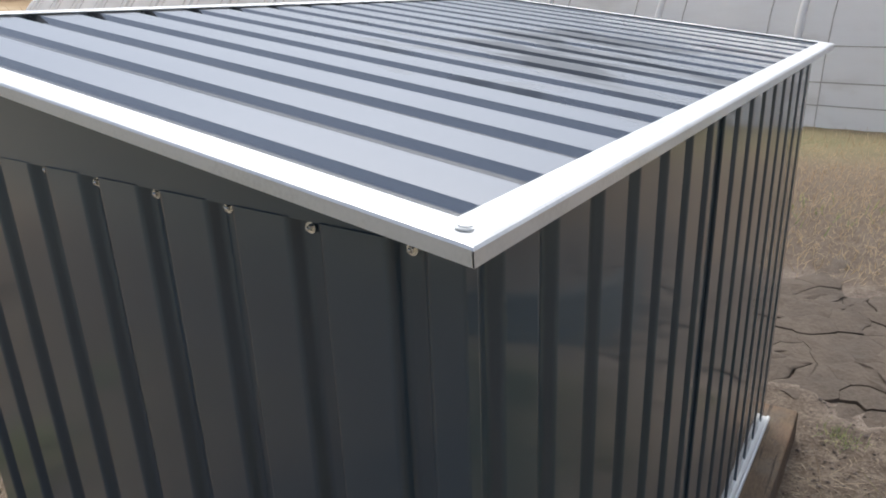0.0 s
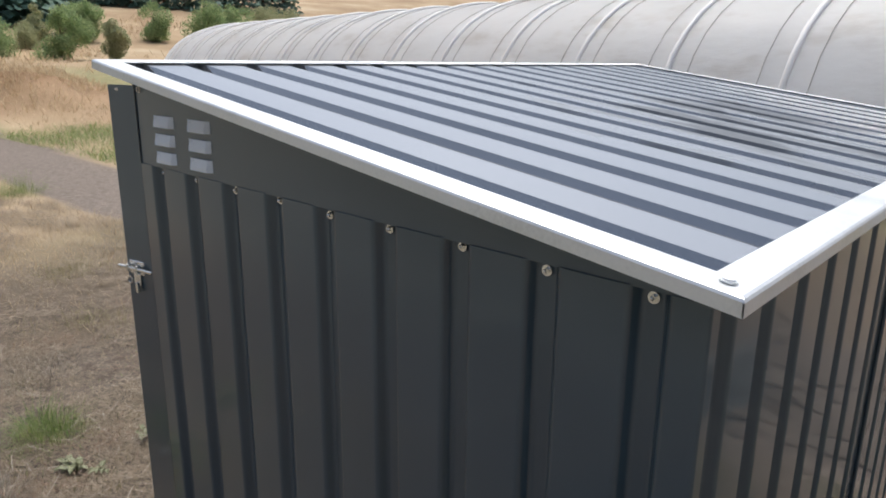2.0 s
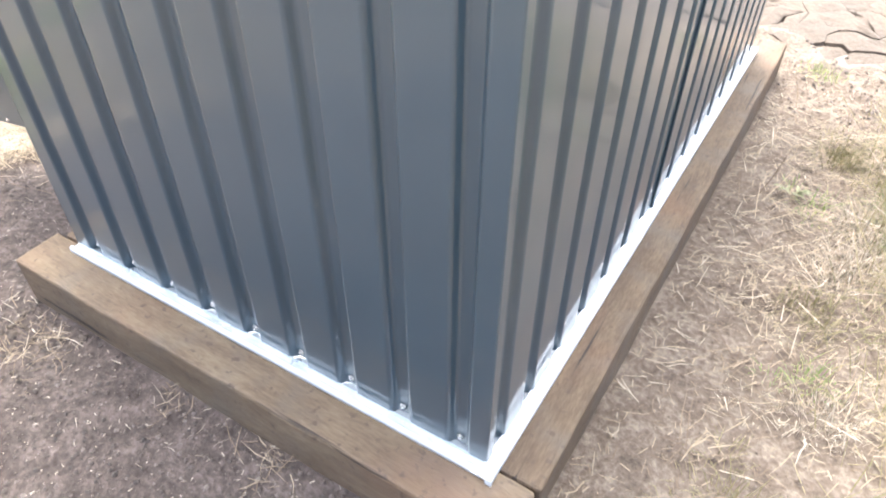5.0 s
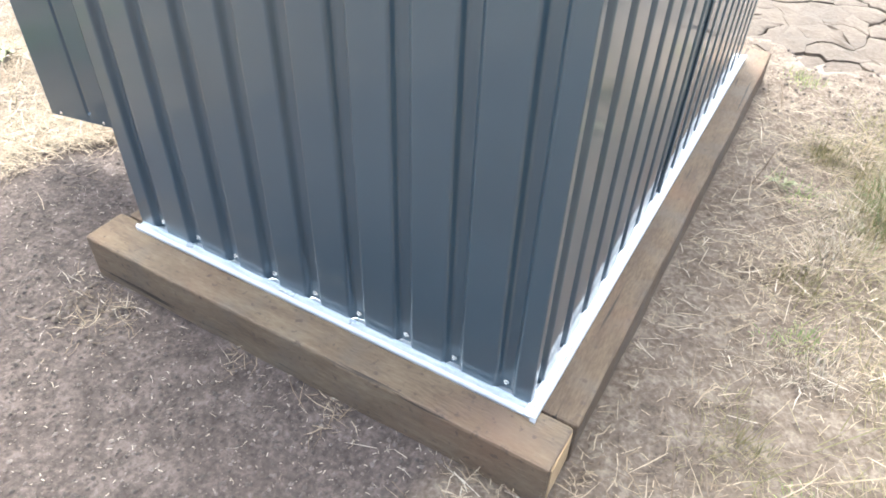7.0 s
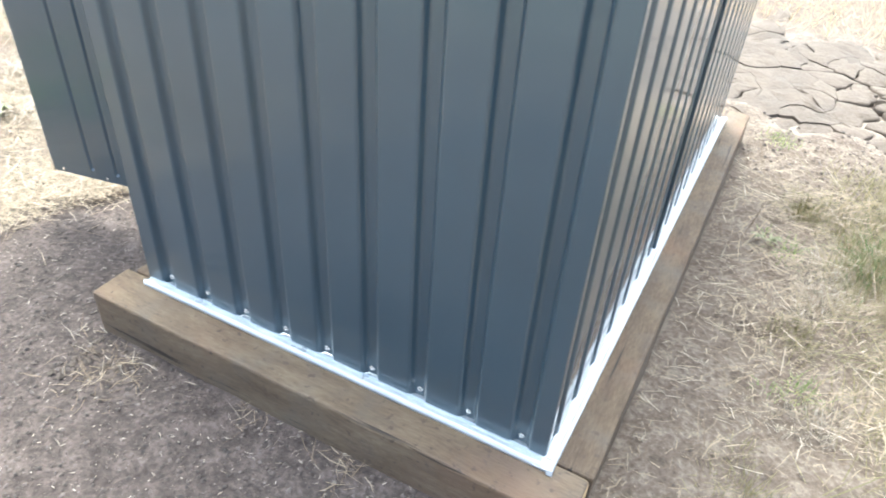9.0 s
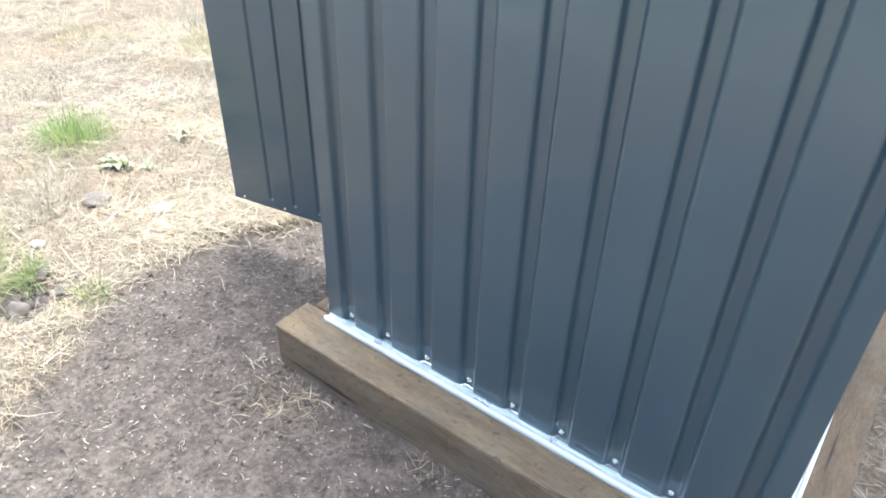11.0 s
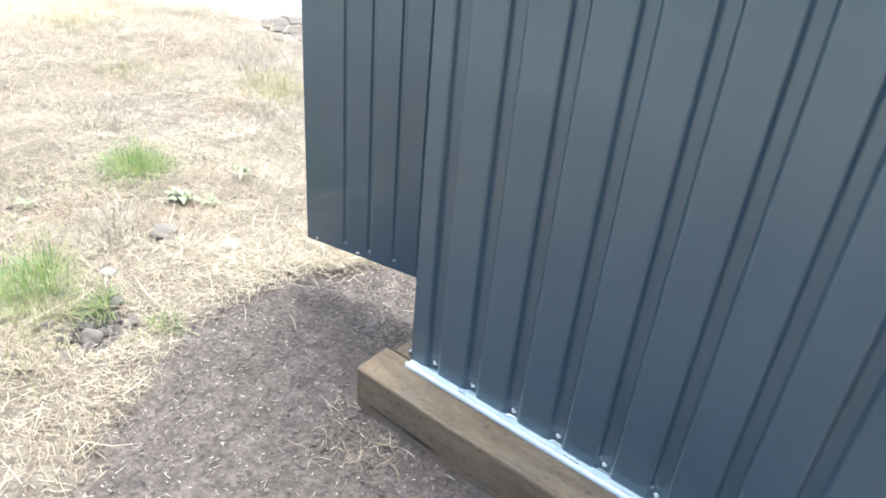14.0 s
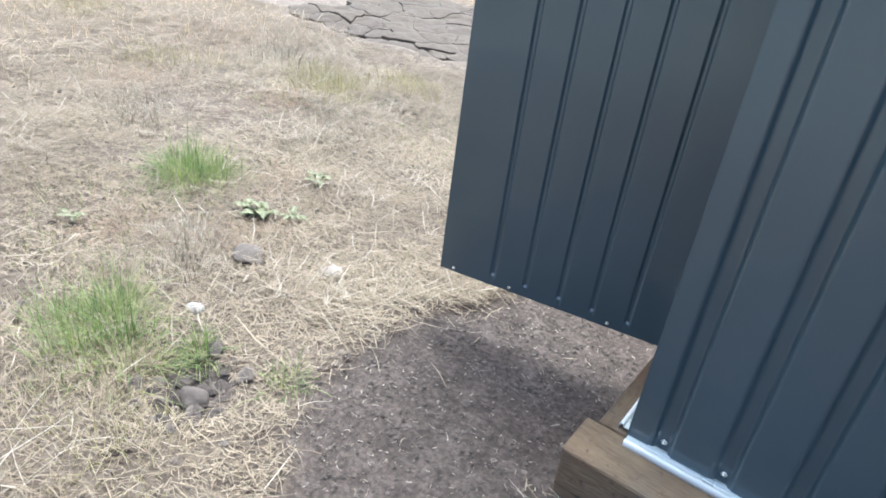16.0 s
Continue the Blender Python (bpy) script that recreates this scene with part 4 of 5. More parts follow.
lay("straw_clumps", 30000, (-4.3, -1.45, -1.4, 2.1), clump_keep, 0.06, 0.20, 0.0014, 0.0030, 0.065, STRAW, "tangled clumps of long dry straw", 0.28, comb=0.9)
lay("straw_clumps", 9000, (-4.3, -1.45, -1.4, 2.1), clump_keep, 0.08, 0.22, 0.0014, 0.0030, 0.075, BLEACHED, "pale tangled clumps of long dry straw", 0.30, comb=2.2)
lay("straw_clumps", 30000, (0.24, 1.8, -1.1, 2.0), clump_keep, 0.06, 0.20, 0.0016, 0.0034, 0.050, STRAW, "tangled dry straw on trodden earth", 0.26, comb=0.4)
lay("bent_grass", 16000, (0.42, 1.8, -0.7, 2.0), lambda x, y: clump_keep(x, y) * smooth01(0.42, 0.85, x + 0.12 * waves(x, y, 5, 95)), 0.10, 0.26, 0.0016, 0.0034, 0.09, YELLOWING,
    "long bent yellow grass lying over straw", 0.35)
lay("chaff", 1500, (-1.95, 0.15, -1.1, 0.9), lambda x, y: soil_mask(x, y) * (1 - under_shed(x, y)) * np.clip(0.4 + 0.6 * waves(x, y, 6, 33), 0.08, 1), 0.005, 0.035,
    0.0008, 0.0022, 0.008, BLEACHED, "bits of pale chaff on dark soil", 0.12)


def litter(n, region, keep, lo, hi, material, label):
    x, y = scatter(n, *region, keep)
    k = len(x)
    P = np.stack([x, y, ground_height(x, y) + R0.uniform(0.001, 0.010, k)], -1)
    flecks("straw_litter", P, R0.uniform(0, 6.28, k), R0.uniform(lo, hi, k), R0.uniform(0.0008, 0.0026, k), R0.normal(0, 0.25, k), material, label, "straw")


def litter_keep(x, y):
    return np.clip(0.62 + 0.6 * waves(x, y, 3.1, 71) + 0.4 * waves(x, y, 11, 72), 0.08, 1) * (1 - soil_mask(x, y)) * (1 - 0.9 * mud_mask(x, y)) * (1 - under_shed(x, y)) * (1 - 0.75 * smooth01(1.65, 2.05, y) * (x > 0))


litter(170000, (-4.2, -1.4, -1.4, 2.2), litter_keep, 0.008, 0.04, STRAW, "short broken straw matted on the earth")
litter(24000, (0.175, 1.8, -1.2, 2.2), litter_keep, 0.006, 0.035, STRAW, "short broken straw trodden into the earth")
litter(2600, (-2.0, 0.15, -1.2, 0.95), lambda x, y: soil_mask(x, y) * (1 - under_shed(x, y)), 0.002, 0.012, BLEACHED, "pale specks of chaff in dark soil")


def edge_keep(x, y):
    near_beam = np.exp(-((y + 0.16) / 0.05) ** 2) * (x < 0.1) + np.exp(-((x - 0.215) / 0.05) ** 2)
    return near_beam * np.clip(0.5 + 0.8 * waves(x, y, 7, 35), 0, 1) * (1 - under_shed(x, y))


lay("chaff", 3000, (-1.2, 0.4, -0.35, 1.9), edge_keep, 0.02, 0.09, 0.0014, 0.003, 0.03, BLEACHED, "pale chaff gathered against the timber", 0.2)


def clods(name, n, region, keep, lo, hi, material, label):
    """Crumbs of earth: squashed, dented octahedra, in one mesh."""
    x, y = scatter(n, *region, keep)
    k = len(x)
    z = ground_height(x, y)
    size = lo * (hi / lo) ** (R0.uniform(0, 1, k) ** 2.2)
    base = np.array([(1, 0, 0), (0, 1, 0), (-1, 0, 0), (0, -1, 0), (0, 0, 0.75), (0, 0, -0.6), (0.7, 0.7, 0.25), (-0.7, 0.6, 0.3), (-0.6, -0.7, 0.2), (0.7, -0.6, 0.3)])
    quads = [(0, 6, 4), (6, 1, 4), (1, 7, 4), (7, 2, 4), (2, 8, 4), (8, 3, 4), (3, 9, 4), (9, 0, 4),
             (6, 0, 5), (1, 6, 5), (7, 1, 5), (2, 7, 5), (8, 2, 5), (3, 8, 5), (9, 3, 5), (0, 9, 5)]
    a = R0.uniform(0, 2 * math.pi, k)
    V = base[None] * R0.uniform(0.6, 1.2, (k, 10, 3)) * size[:, None, None]
    c, s = np.cos(a)[:, None], np.sin(a)[:, None]
    X = V[:, :, 0] * c - V[:, :, 1] * s + x[:, None]
    Y = V[:, :, 0] * s + V[:, :, 1] * c + y[:, None]
    Z = V[:, :, 2] + (z + size * 0.25)[:, None]
    F = ((np.arange(k) * 10)[:, None, None] + np.array(quads)[None]).reshape(-1, 3)
    me = mesh_of(name, np.stack([X, Y, Z], -1).reshape(-1, 3).tolist(), F.tolist(), material)
    return tagged(new(name, me), label, "soil", kind="stuff")


clods("soil_crumbs", 34000, (-2.0, 0.15, -1.2, 0.95), lambda x, y: soil_mask(x, y) * (1 - under_shed(x, y)), 0.0012, 0.0075, CLOD,
      "loose crumbs and small stones of dark soil")
clods("earth_crumbs", 5000, (0.18, 1.8, -1.2, 2.7), lambda x, y: np.clip(0.3 + 0.7 * waves(x, y, 5, 41), 0, 1), 0.002, 0.009, MUD,
      "small crumbs of trodden earth among straw")
clods("earth_crumbs", 4000, (-4.0, -1.6, -1.3, 2.1), lambda x, y: np.clip(0.2 + 0.7 * waves(x, y, 5, 42), 0, 1) * (1 - soil_mask(x, y)), 0.002, 0.014, CLOD,
      "small crumbs of earth among straw")


clods("earth_crumbs", 2600, (0.18, 1.2, 1.7, 2.45), lambda x, y: np.clip(0.5 + 0.7 * waves(x, y, 5, 44), 0, 1) * (1 - under_shed(x, y)), 0.002, 0.009, CLOD,
      "loose brown crumbs of bare earth")


def tuft(name, x, y, n, height, spread, material, label, category="grass tuft", lean=0.45, width=0.0026, seed=1):
    """A clump of blades that rise from one root and lean outward."""
    q = np.random.RandomState(seed)
    n = int(n * 2.6)
    a, rad = q.uniform(0, 2 * math.pi, n), spread * np.sqrt(q.uniform(0, 1, n)) * q.uniform(0.5, 1.0, n)
    sub = q.normal(0, spread * 0.45, (7, 2))
    which = q.randint(0, 7, n)
    P = np.stack([rad * 0.7 * np.cos(a) + sub[which, 0], rad * 0.7 * np.sin(a) + sub[which, 1], np.full(n, -0.004)], -1)
    h = q.uniform(0.75, 1.35, 7)[which] * height * q.uniform(0.25, 1.0, n) * (1.15 - 0.4 * rad / spread)
    out = q.normal(0, 0.5, n) + a
    me = ribbons(name, P, out, np.clip(math.pi / 2 - np.abs(q.normal(0.15, lean, n)), 0.15, 1.57), h, width * q.uniform(0.45, 0.95, n), -h * q.uniform(0.1, 0.85, n),
                 material, "", "")
    ob = tagged(new(name, me), label, category, "grass tufts")
    ob.location = (x, y, float(ground_height(np.array(x), np.array(y))))
    return ob


GREEN_LABEL, DRY_LABEL = "fresh green grass tuft growing through dry straw", "dry yellowed grass tuft on straw-covered earth"
for i, (x, y, n, h, s) in enumerate(((-2.90, 0.27, 560, 0.24, 0.16), (-2.27, -0.50, 520, 0.21, 0.14), (-2.02, -0.36, 90, 0.12, 0.06), (-9.3, 2.0, 420, 0.45, 0.32),
                                     (-1.78, -0.30, 60, 0.10, 0.05), (-3.75, -0.65, 200, 0.2, 0.14), (-2.6, -1.0, 220, 0.2, 0.14))):
    tuft("green_grass_tuft", x, y, n, h, s, GREEN_GRASS, GREEN_LABEL, seed=i + 3, lean=0.85, width=0.0022)
for i, (x, y, n, h, s) in enumerate(((-3.32, 1.42, 700, 0.15, 0.22), (-3.0, 1.75, 420, 0.12, 0.2), (-4.2, 0.9, 520, 0.12, 0.26), (-3.65, 0.5, 400, 0.09, 0.22),
                                     (-2.42, -0.12, 340, 0.09, 0.15), (-4.6, 0.1, 420, 0.12, 0.25), (-1.95, -0.72, 360, 0.08, 0.2), (-5.3, 1.3, 420, 0.15, 0.3),
                                     (-2.8, 1.0, 200, 0.08, 0.14), (-3.9, 1.5, 420, 0.12, 0.24), (-3.4, -0.4, 300, 0.08, 0.2))):
    tuft("dry_grass_tuft", x, y, n, h * 1.2, s * 1.15, (PALE_TUFT, BLEACHED)[i % 5 in (3, 4)], DRY_LABEL, seed=i + 30, lean=0.98, width=0.0024)
for i in range(16):
    tuft("dry_grass_tuft", r.uniform(0.42, 0.8), r.uniform(-0.5, 1.8), 150, r.uniform(0.06, 0.12), r.uniform(0.07, 0.13), (BLEACHED, YELLOWING)[i % 2], "dry bleached grass tuft on trodden earth", seed=i + 120,
         lean=0.9, width=0.002)
# the green strip along the back of the shed
for i in range(58):
    x, y = r.uniform(0.70, 1.75), r.uniform(0.35, 1.95)
    if x < 0.68 + abs(y - 1.15) * 0.25:
        x += 0.22
    if r.random() < 0.62:
        tuft("green_grass_tuft", x, y, 330, r.uniform(0.08, 0.20), r.uniform(0.09, 0.19), LUSH_GRASS if r.random() < 0.6 else YELLOWING, "lush green grass tuft beside the shed", seed=i + 60, lean=0.95,
             width=0.0022)
    else:
        tuft("dry_grass_tuft", x, y, 200, r.uniform(0.10, 0.2), r.uniform(0.08, 0.15), YELLOWING, "dry yellowed grass tuft among green grass", seed=i + 60, lean=0.8, width=0.0022)
for i, (x, y) in enumerate(((0.42, 1.28), (0.52, 0.62), (0.62, 0.1), (0.95, -0.25), (0.30, 2.15))):
    tuft("green_grass_tuft", x, y, 70, 0.07, 0.07, GREEN_GRASS, "small sparse green grass tuft on trodden earth", seed=i + 90, lean=0.8, width=0.0022)


def leaf_mesh(slim, curl):
    bm = bmesh.new()
    rows = []
    for t, w in ((0, 0.15), (0.3, 0.9), (0.65, 1.0), (1.0, 0.05)):
        c, wd = Vector((t, 0, curl * math.sin(t * 2.6))), slim * w
        rows.append([bm.verts.new(c + Vector((0, -wd, wd * 0.35))), bm.verts.new(c), bm.verts.new(c + Vector((0, wd, wd * 0.35)))])
    for u, v in zip(rows, rows[1:]):
        bm.faces.new((u[0], u[1], v[1], v[0]))
        bm.faces.new((u[1], u[2], v[2], v[1]))
    me = bpy.data.meshes.new("leaf")
    bm.to_mesh(me)
    bm.free()
    me.materials.append(WEED_LEAF)
    return me


LEAF_MESHES = [leaf_mesh(0.17, 0.25), leaf_mesh(0.22, 0.4), leaf_mesh(0.14, 0.12)]


def weed(x, y, n, size, seed):
    """A low rosette of broad, dull leaves."""
    q = random.Random(seed)
    t = tagged(new("weed"), "low dull-green broadleaf weed on dry earth", "weed", "weeds")
    t.location = (x, y, float(ground_height(np.array(x), np.array(y))) + 0.012)
    for k in range(n):
        ob = part("leaf", q.choice(LEAF_MESHES), None, t)
        ob.matrix_basis = (Matrix.Translation((q.gauss(0, size * 0.35), q.gauss(0, size * 0.2), 0.002)) @ pose(0, 0, 0, q.gauss(0, 12), -q.uniform(-6, 12), q.uniform(0, 360))
                           @ Matrix.Scale(size * q.uniform(0.5, 1.0), 4))


for i, (x, y, n, sz) in enumerate(((-2.50, 0.22, 22, 0.075), (-2.40, 0.30, 10, 0.06), (-2.55, 0.55, 14, 0.065), (0.36, 1.30, 10, 0.045),
                                   (-2.85, -0.22, 8, 0.05))):
    weed(x, y, n, sz, i + 7)


def stone(name, x, y, size, material, label, seed):
    bm = bmesh.new()
    bmesh.ops.create_icosphere(bm, subdivisions=3, radius=1)
    o = Vector((seed * 3.1, seed * 1.7, 0))
    for v in bm.verts:
        v.co *= 1 + 0.35 * noise.noise(v.co * 1.1 + o) + 0.10 * noise.noise(v.co * 4 + o)
        v.co.x *= size[0]
        v.co.y *= size[1]
        v.co.z *= size[2]
    ob = tagged(part(name, bm, material, smooth=True), label, "stone", "loose stones")
    ob.location = (x, y, float(ground_height(np.array(x), np.array(y))) + size[2] * 0.45)


stone("stone", -2.175, -0.262, (0.026, 0.020, 0.013), WHITE_STONE, "small chalky white stone lying on straw", 1)
stone("stone", -1.915, -0.462, (0.038, 0.032, 0.026), CLOD, "rounded grey-brown stone in an earth hollow", 2)
stone("stone", -2.05, 0.12, (0.035, 0.026, 0.018), STONE, "small earth-grey stone half under straw", 3)
stone("stone", 0.42, -0.18, (0.034, 0.028, 0.018), STONE, "small grey stone beside the timber beam", 4)
stone("stone", 0.30, -0.26, (0.028, 0.028, 0.018), STONE, "small grey stone beside the timber beam", 5)
stone("earth_clod", -2.62, -0.62, (0.045, 0.038, 0.018), CLOD, "dark crumbled earth clod among straw", 7)
stone("earth_clod", -2.30, 0.02, (0.06, 0.045, 0.02), CLOD, "dried earth clod among straw", 8)


def heap(cx, cy, rad):
    return lambda x, y: np.exp(-((x - cx) ** 2 + (y - cy) ** 2) / rad ** 2)


def brown_keep(x, y):
    spots = sum(heap(cx, cy, rad)(x, y) for cx, cy, rad in ((-2.43, 0.10, 0.15), (-2.62, 0.42, 0.10), (-3.95, 0.72, 0.20), (-3.3, 1.05, 0.16), (-4.3, 1.5, 0.3), (-2.75, -0.15, 0.12)))
    return np.clip(spots, 0, 1)


def drift_keep(x, y):
    spots = sum(heap(cx, cy, rad)(x, y) for cx, cy, rad in ((-1.02, -0.22, 0.085), (-0.62, -0.155, 0.04), (-0.34, -0.165, 0.055), (0.02, -0.175, 0.08), (0.20, -0.10, 0.09), (-1.75, 0.30, 0.10)))
    return np.clip(spots, 0, 1) * (1 - under_shed(x, y))


lay("straw_drift", 9000, (-1.95, 0.45, -0.45, 0.5), drift_keep, 0.02, 0.09, 0.0012, 0.0028, 0.028, STRAW, "straw drifted against the timber beams", 0.22)
lay("brown_stalks", 22000, (-4.8, -2.1, -0.6, 2.0), brown_keep, 0.04, 0.15, 0.0014, 0.003, 0.035, BROWN_STALKS, "broken reddish-brown stalks among straw", 0.2)
clods("dug_earth", 900, (-2.2, -1.7, -0.65, -0.25), heap(-1.95, -0.45, 0.09), 0.006, 0.030, CLOD, "heap of dark dug earth among straw")
clods("dry_crumbs", 500, (-1.35, -0.85, -0.45, -0.13), heap(-1.08, -0.20, 0.09), 0.003, 0.013, MUD, "pale dry earth crumbs beside the timber")
clods("dug_earth", 600, (-2.9, -2.3, -0.9, -0.4), heap(-2.6, -0.64, 0.10), 0.006, 0.022, CLOD, "heap of dark dug earth among straw")


# ---- plastic sheet folded on the mud behind the shed ----
def plastic_sheet():
    bm = bmesh.new()
    spine = [(0.80, 2.86), (0.775, 2.62), (0.83, 2.42), (1.0, 2.27), (1.3, 2.16), (1.7, 2.14), (2.1, 2.2)]
    rows = []
    n = 40
    for i in range(n + 1):
        f = i / n * (len(spine) - 1)
        k = min(int(f), len(spine) - 2)
        x, y = (spine[k][j] + (spine[k + 1][j] - spine[k][j]) * (f - k) for j in (0, 1))
        h = 0.35 - 0.16 * i / n + 0.005 * math.sin(i * 0.9)
        row = []
        for j in range(9):
            v = j / 8
            lean = 0.10 * v + 0.004 * math.sin(i * 0.8 + v * 4) * v
            row.append(bm.verts.new((x + lean * 0.8, y + lean, GROUND_Z - 0.03 + h * v)))
        rows.append(row)
    for a, b in zip(rows, rows[1:]):
        for j in range(8):
            bm.faces.new((a[j], a[j + 1], b[j + 1], b[j]))
    bmesh.ops.recalc_face_normals(bm, faces=bm.faces)
    bmesh.ops.solidify(bm, geom=bm.faces[:], thickness=0.006)
    return tagged(part("plastic_sheet", bm, TARP, smooth=True), "stiff grey-blue plastic sheet standing curved on cracked mud", "plastic sheet")


plastic_sheet()


# ---- meadow grass, and trees on the slope ----
def meadow(name, n, region, keep, h0, h1, w0, w1, material, label):
    x, y = scatter(n, *region, keep)
    k = len(x)
    ribbons(name, np.stack([x, y, ground_height(x, y) - 0.01], -1), R0.uniform(0, 6.28, k), R0.uniform(0.15, 1.15, k), R0.uniform(h0, h1, k), R0.uniform(w0, w1, k),
            -R0.uniform(0, 0.4, k) * h0, material, label, "grass")


def field_keep(x, y):
    return (1 - mud_mask(x, y)) * np.clip(0.55 + 0.6 * waves(x, y, 1.1, 51), 0.05, 1)


meadow("dry_meadow_grass", 52000, (-9, -3.9, -2, 8.6), field_keep, 0.05, 0.13, 0.002, 0.0042, DRY_GRASS, "short dry meadow grass, sparse and flattened")
meadow("dry_meadow_grass", 42000, (-18, -9, -4, 8.6), field_keep, 0.06, 0.17, 0.004, 0.008, DRY_GRASS, "dry brown meadow grass, uncut and uneven")
meadow("dry_meadow_grass", 42000, (-4.2, 3.5, 3.7, 8.7), field_keep, 0.05, 0.13, 0.002, 0.0042, DRY_GRASS, "dry brown grass in front of the tunnel")
meadow("dry_meadow_grass", 40000, (-40, -18, -6, 12), field_keep, 0.10, 0.26, 0.008, 0.018, DRY_GRASS, "dry pale meadow grass far off")
meadow("green_meadow_grass", 30000, (-18, -5, 3.95, 7.2), lambda x, y: np.clip(0.65 + 0.5 * waves(x, y, 1.3, 13), 0.1, 0.9) * (1 - 0.7 * smooth01(5.4, 7.0, y)), 0.08, 0.24, 0.005, 0.010, GREEN_GRASS, "green grass patches in the meadow")
meadow("green_meadow_grass", 9000, (-4, 3, 3.8, 8.7), lambda x, y: smooth01(0.3, 0.8, waves(x, y, 1.6, 61)), 0.05, 0.14, 0.004, 0.008, GREEN_GRASS, "short green grass patches before the tunnel")


def crown_mesh(name, lobes, n, size, material, q):
    """Many small leaf clumps spread through rounded lobes, denser at their rims."""
    V, F = [], []
    weights = [l[3] ** 2 for l in lobes]
    for k in range(n):
        cx, cy, cz, rad = q.choices(lobes, weights)[0]
        d = Vector((q.gauss(0, 1), q.gauss(0, 1), q.gauss(0, 0.9))).normalized() * rad * (0.35 + 0.7 * q.random() ** 0.7)
        c = Vector((cx, cy, cz)) + d
        a = Vector((q.gauss(0, 1), q.gauss(0, 1), q.gauss(0, 1))).normalized()
        b = a.cross(Vector((q.gauss(0, 1), q.gauss(0, 1), q.gauss(0, 1)))).normalized()
        s = size * q.uniform(0.5, 1.2)
        i = len(V)
        V += [tuple(c - a * s), tuple(c + b * s * 0.6), tuple(c + a * s), tuple(c - b * s * 0.6)]
        F.append((i, i + 1, i + 2, i + 3))
    return mesh_of(name, V, F, material)


def tree(x, y, h, wide, material, label, seed, conifer=False):
    q = random.Random(seed)
    z = float(ground_height(np.array(x), np.array(y)))
    t = tagged(new("tree"), label, "tree", "trees on the slope")
    t.location = (x, y, z - 0.1)
    pts = [(q.gauss(0, 0.03) * h * k / 4, q.gauss(0, 0.03) * h * k / 4, h * (0.95 if conifer else 0.7) * k / 4) for k in range(5)]
    bm = bmesh.new()
    rings = []
    for k, p in enumerate(pts):
        rad = h * 0.03 * (1 - 0.8 * k / 4)
        rings.append([bm.verts.new((p[0] + rad * math.cos(a * math.pi / 3), p[1] + rad * math.sin(a * math.pi / 3), p[2])) for a in range(6)])
    for u, v in zip(rings, rings[1:]):
        for a in range(6):
            bm.faces.new((u[a], u[(a + 1) % 6], v[(a + 1) % 6], v[a]))
    if not conifer:
        for k in range(5):
            a = q.uniform(0, 6.28)
            p0 = Vector((0, 0, h * q.uniform(0.15, 0.5)))
            p1 = p0 + Vector((math.cos(a) * wide * 0.6, math.sin(a) * wide * 0.6, h * 0.25))
            for e in range(3):
                u = Vector((math.cos(e * 2.1), math.sin(e * 2.1), 0)) * h * 0.01
                w = Vector((math.cos(e * 2.1 + 2.1), math.sin(e * 2.1 + 2.1), 0)) * h * 0.01
                bm.faces.new((bm.verts.new(p0 + u), bm.verts.new(p0 + w), bm.verts.new(p1)))
    part("trunk", bm, BARK, t)
    if conifer:
        lobes = [(0, 0, h * (0.03 + 0.91 * k / 9), wide * (1 - k / 9.6) * q.uniform(0.85, 1.1)) for k in range(10)]
        V, F = [], []
        for cx, cy, cz, rad in lobes:
            for k in range(int(70 + 60 * rad / wide)):
                a, f = q.uniform(0, 6.28), q.uniform(0.25, 1.0)
                c = Vector((math.cos(a) * rad * f, math.sin(a) * rad * f, cz + h * 0.07 * (1 - f) + q.gauss(0, h * 0.02)))
                d = Vector((math.cos(a), math.sin(a), -0.5)) * h * 0.05
                s = Vector((-math.sin(a), math.cos(a), q.gauss(0, 0.4))) * h * 0.03
                i = len(V)
                V += [tuple(c - s), tuple(c + s), tuple(c + d + s * 0.4), tuple(c + d - s * 0.4)]
                F.append((i, i + 1, i + 2, i + 3))
        part("crown", mesh_of("crown", V, F, material), None, t)
    else:
        lobes = [(q.gauss(0, wide * 0.35), q.gauss(0, wide * 0.35), h * q.uniform(0.10, 0.8), wide * q.uniform(0.3, 0.6)) for k in range(11)]
        lobes.append((0, 0, h * 0.85, wide * 0.35))
        part("crown", crown_mesh("crown", lobes, 8500, h * 0.023, material, q), None, t)


def bearing(px, far):
    """A place on the slope from its bearing (degrees left of +y) and distance."""
    return 0.27 - far * math.sin(radians(px)), -0.6 + far * math.cos(radians(px))


BUSH, PALE, DARK = "rounded green tree on a dry slope", "pale thin-leaved bush on a dry slope", "dark conifer at the wood's edge"
for i, (px, far, h, w, kind) in enumerate(((70.2, 70, 4.6, 2.0, 0), (68.4, 88, 4.4, 2.0, 0), (66.8, 70, 3.8, 1.4, 1), (64.0, 90, 4.6, 2.0, 0), (60.2, 88, 5.2, 3.0, 0),
                                           (58.6, 92, 4.4, 2.6, 0), (56.4, 96, 4.0, 2.8, 1), (54.2, 98, 4.0, 2.6, 1), (74.2, 74, 3.8, 2.4, 0), (75.6, 76, 3.4, 2.6, 0), (77, 80, 4.5, 2.4, 0),
                                           (72.4, 80, 2.6, 1.6, 1), (71.6, 84, 4.4, 1.3, 1), (69.3, 92, 3.6, 2.2, 0))):
    x, y = bearing(px, far)
    tree(x, y, h, w, (LEAVES, PALE_LEAVES)[kind], (BUSH, PALE)[kind], i + 5)
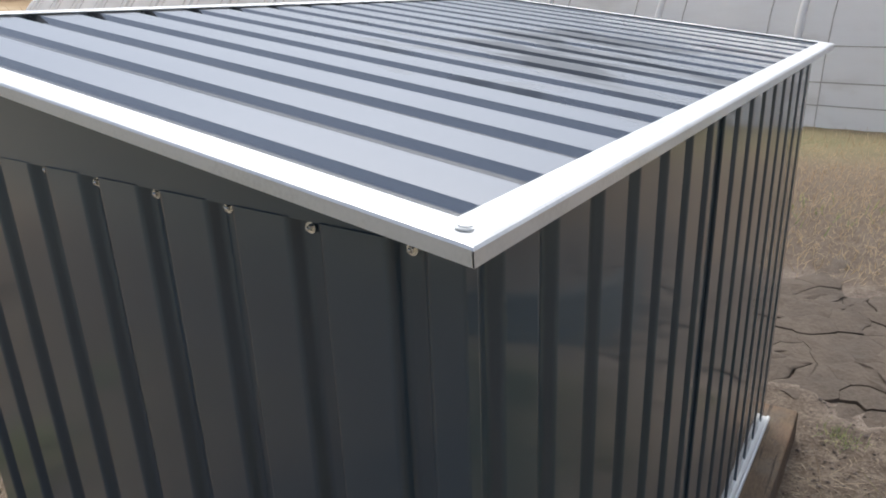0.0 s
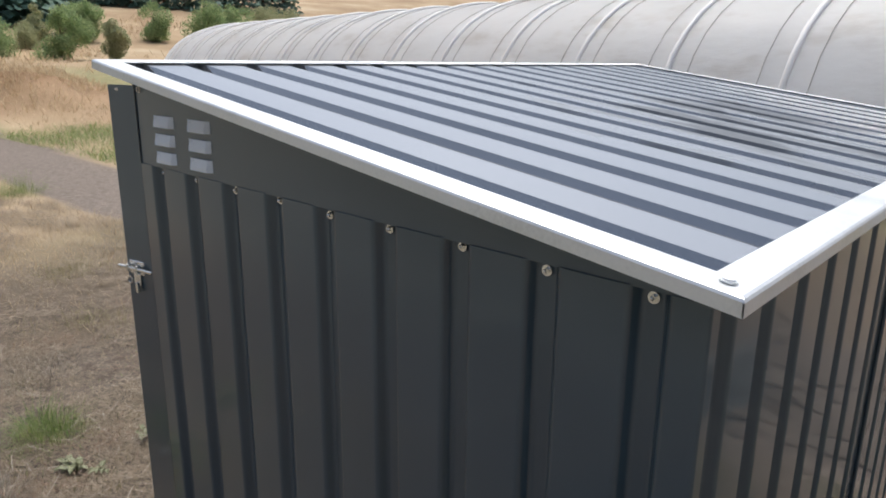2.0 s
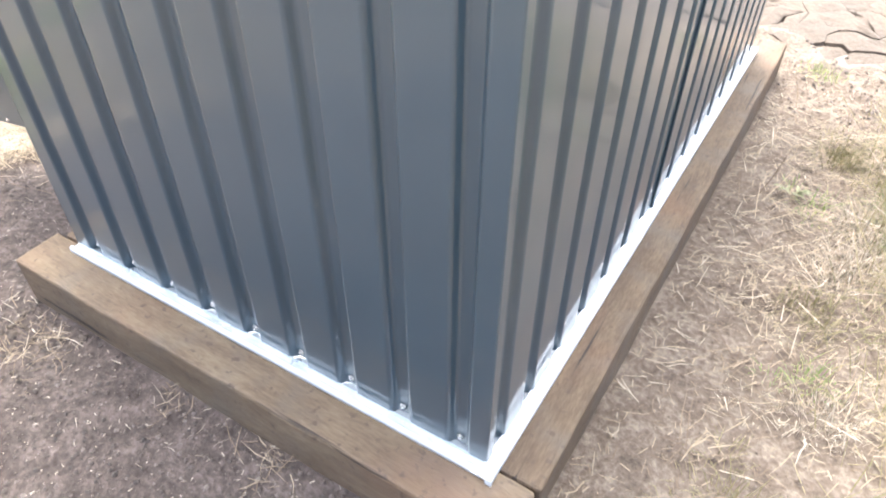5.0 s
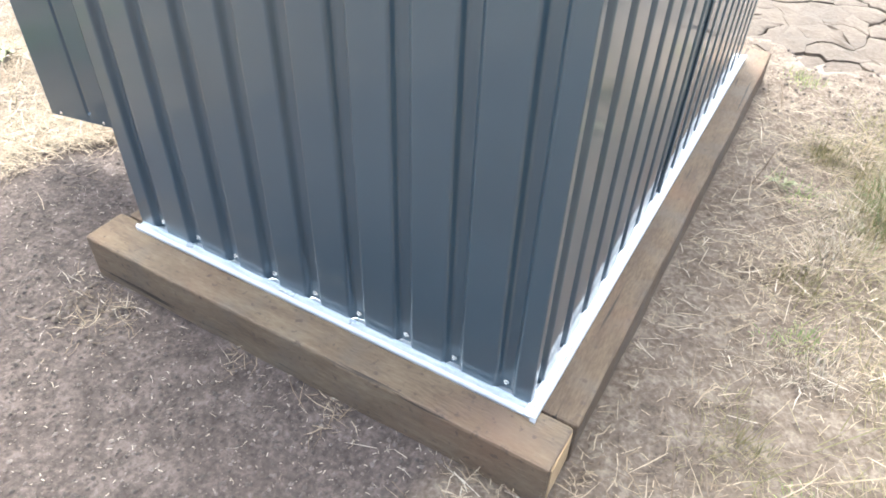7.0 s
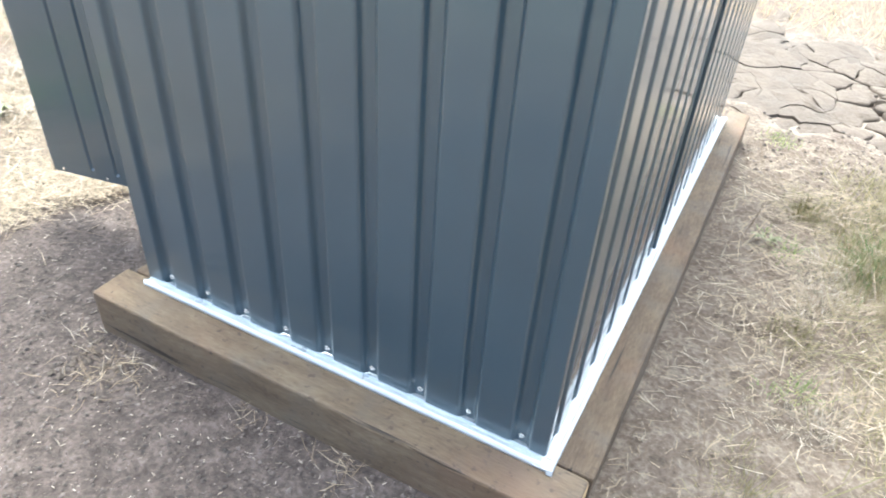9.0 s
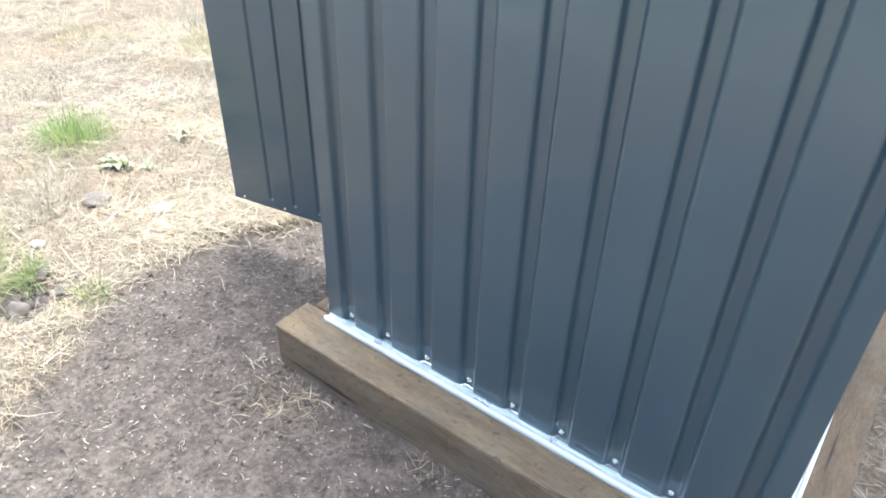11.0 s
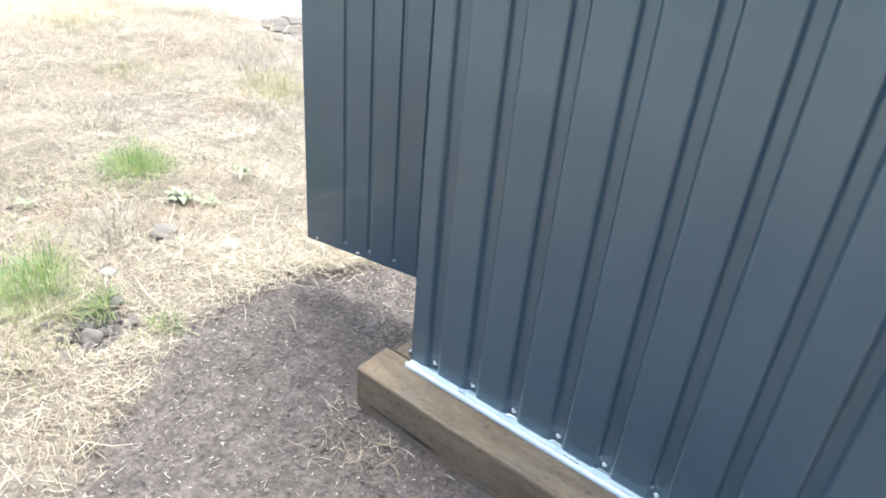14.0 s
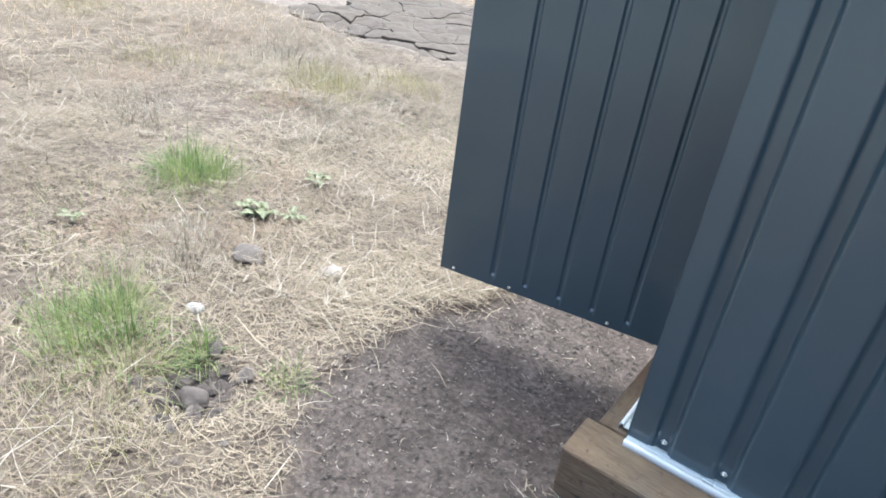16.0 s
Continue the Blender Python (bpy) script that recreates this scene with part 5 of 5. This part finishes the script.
for i, (px, far, h) in enumerate(((75.6, 104, 16), (74.6, 100, 16), (73.6, 102, 17), (72.6, 100, 16), (71.6, 104, 15), (70.8, 108, 12), (69.9, 112, 9), (68.6, 124, 9), (67.4, 122, 9), (66.4, 124, 10), (65.4, 122, 8), (64.4, 124, 9), (63.2, 123, 10),
                                  (61.8, 124, 8), (60.4, 122, 10), (59.0, 126, 9), (57.6, 124, 10), (56.2, 126, 9), (54.6, 126, 10), (76.6, 104, 12), (78, 106, 12))):
    x, y = bearing(px, far)
    tree(x, y, h, h * 0.27, NEEDLES, DARK, i + 40, True)

# thin new grass coming up through the straw
meadow("sparse_grass", 26000, (-4.3, -1.9, -1.2, 2.05), lambda x, y: smooth01(-0.1, 0.65, waves(x, y, 2.6, 81) + 0.5 * waves(x, y, 8, 82)) * (1 - soil_mask(x, y)), 0.02, 0.07,
       0.0012, 0.0024, YELLOWING, "thin yellow-green grass coming up through straw")
meadow("sparse_grass", 48000, (0.40, 1.8, -0.7, 2.0), lambda x, y: smooth01(0.44, 0.80, x) * np.clip(0.5 + 0.8 * waves(x, y, 4.5, 83), 0.05, 1), 0.03, 0.13,
       0.0012, 0.0024, YELLOWING, "thin yellow-green grass beside the shed")
meadow("sparse_grass", 16000, (0.55, 1.8, 0.1, 2.0), lambda x, y: smooth01(0.7, 1.0, x) * smooth01(0.0, 0.6, waves(x, y, 3.5, 84)), 0.04, 0.13,
       0.0014, 0.0026, LUSH_GRASS, "fresh green grass beside the shed")
meadow("sparse_grass", 12000, (-3.6, -1.9, -1.1, 1.6), lambda x, y: smooth01(0.2, 0.8, waves(x, y, 3.1, 86) + 0.4 * waves(x, y, 9, 87)) * (1 - soil_mask(x, y)), 0.015, 0.05,
       0.0014, 0.0030, GREEN_GRASS, "thin low green grass coming up through straw")
meadow("hay_heap_stalks", 26000, (-30, -19, 1.5, 11), lambda x, y: np.clip(1.4 * hay_heap(x, y), 0, 1), 0.12, 0.42, 0.010, 0.022, DRY_GRASS, "loose dry stalks on a reddish heap")
meadow("dry_meadow_grass", 16000, (-100, -42, 5, 60), lambda x, y: smooth01(-0.2, 0.8, waves(x, y, 0.35, 91)), 0.3, 0.9, 0.04, 0.11, DRY_GRASS, "tall dry tussocks on the far slope")
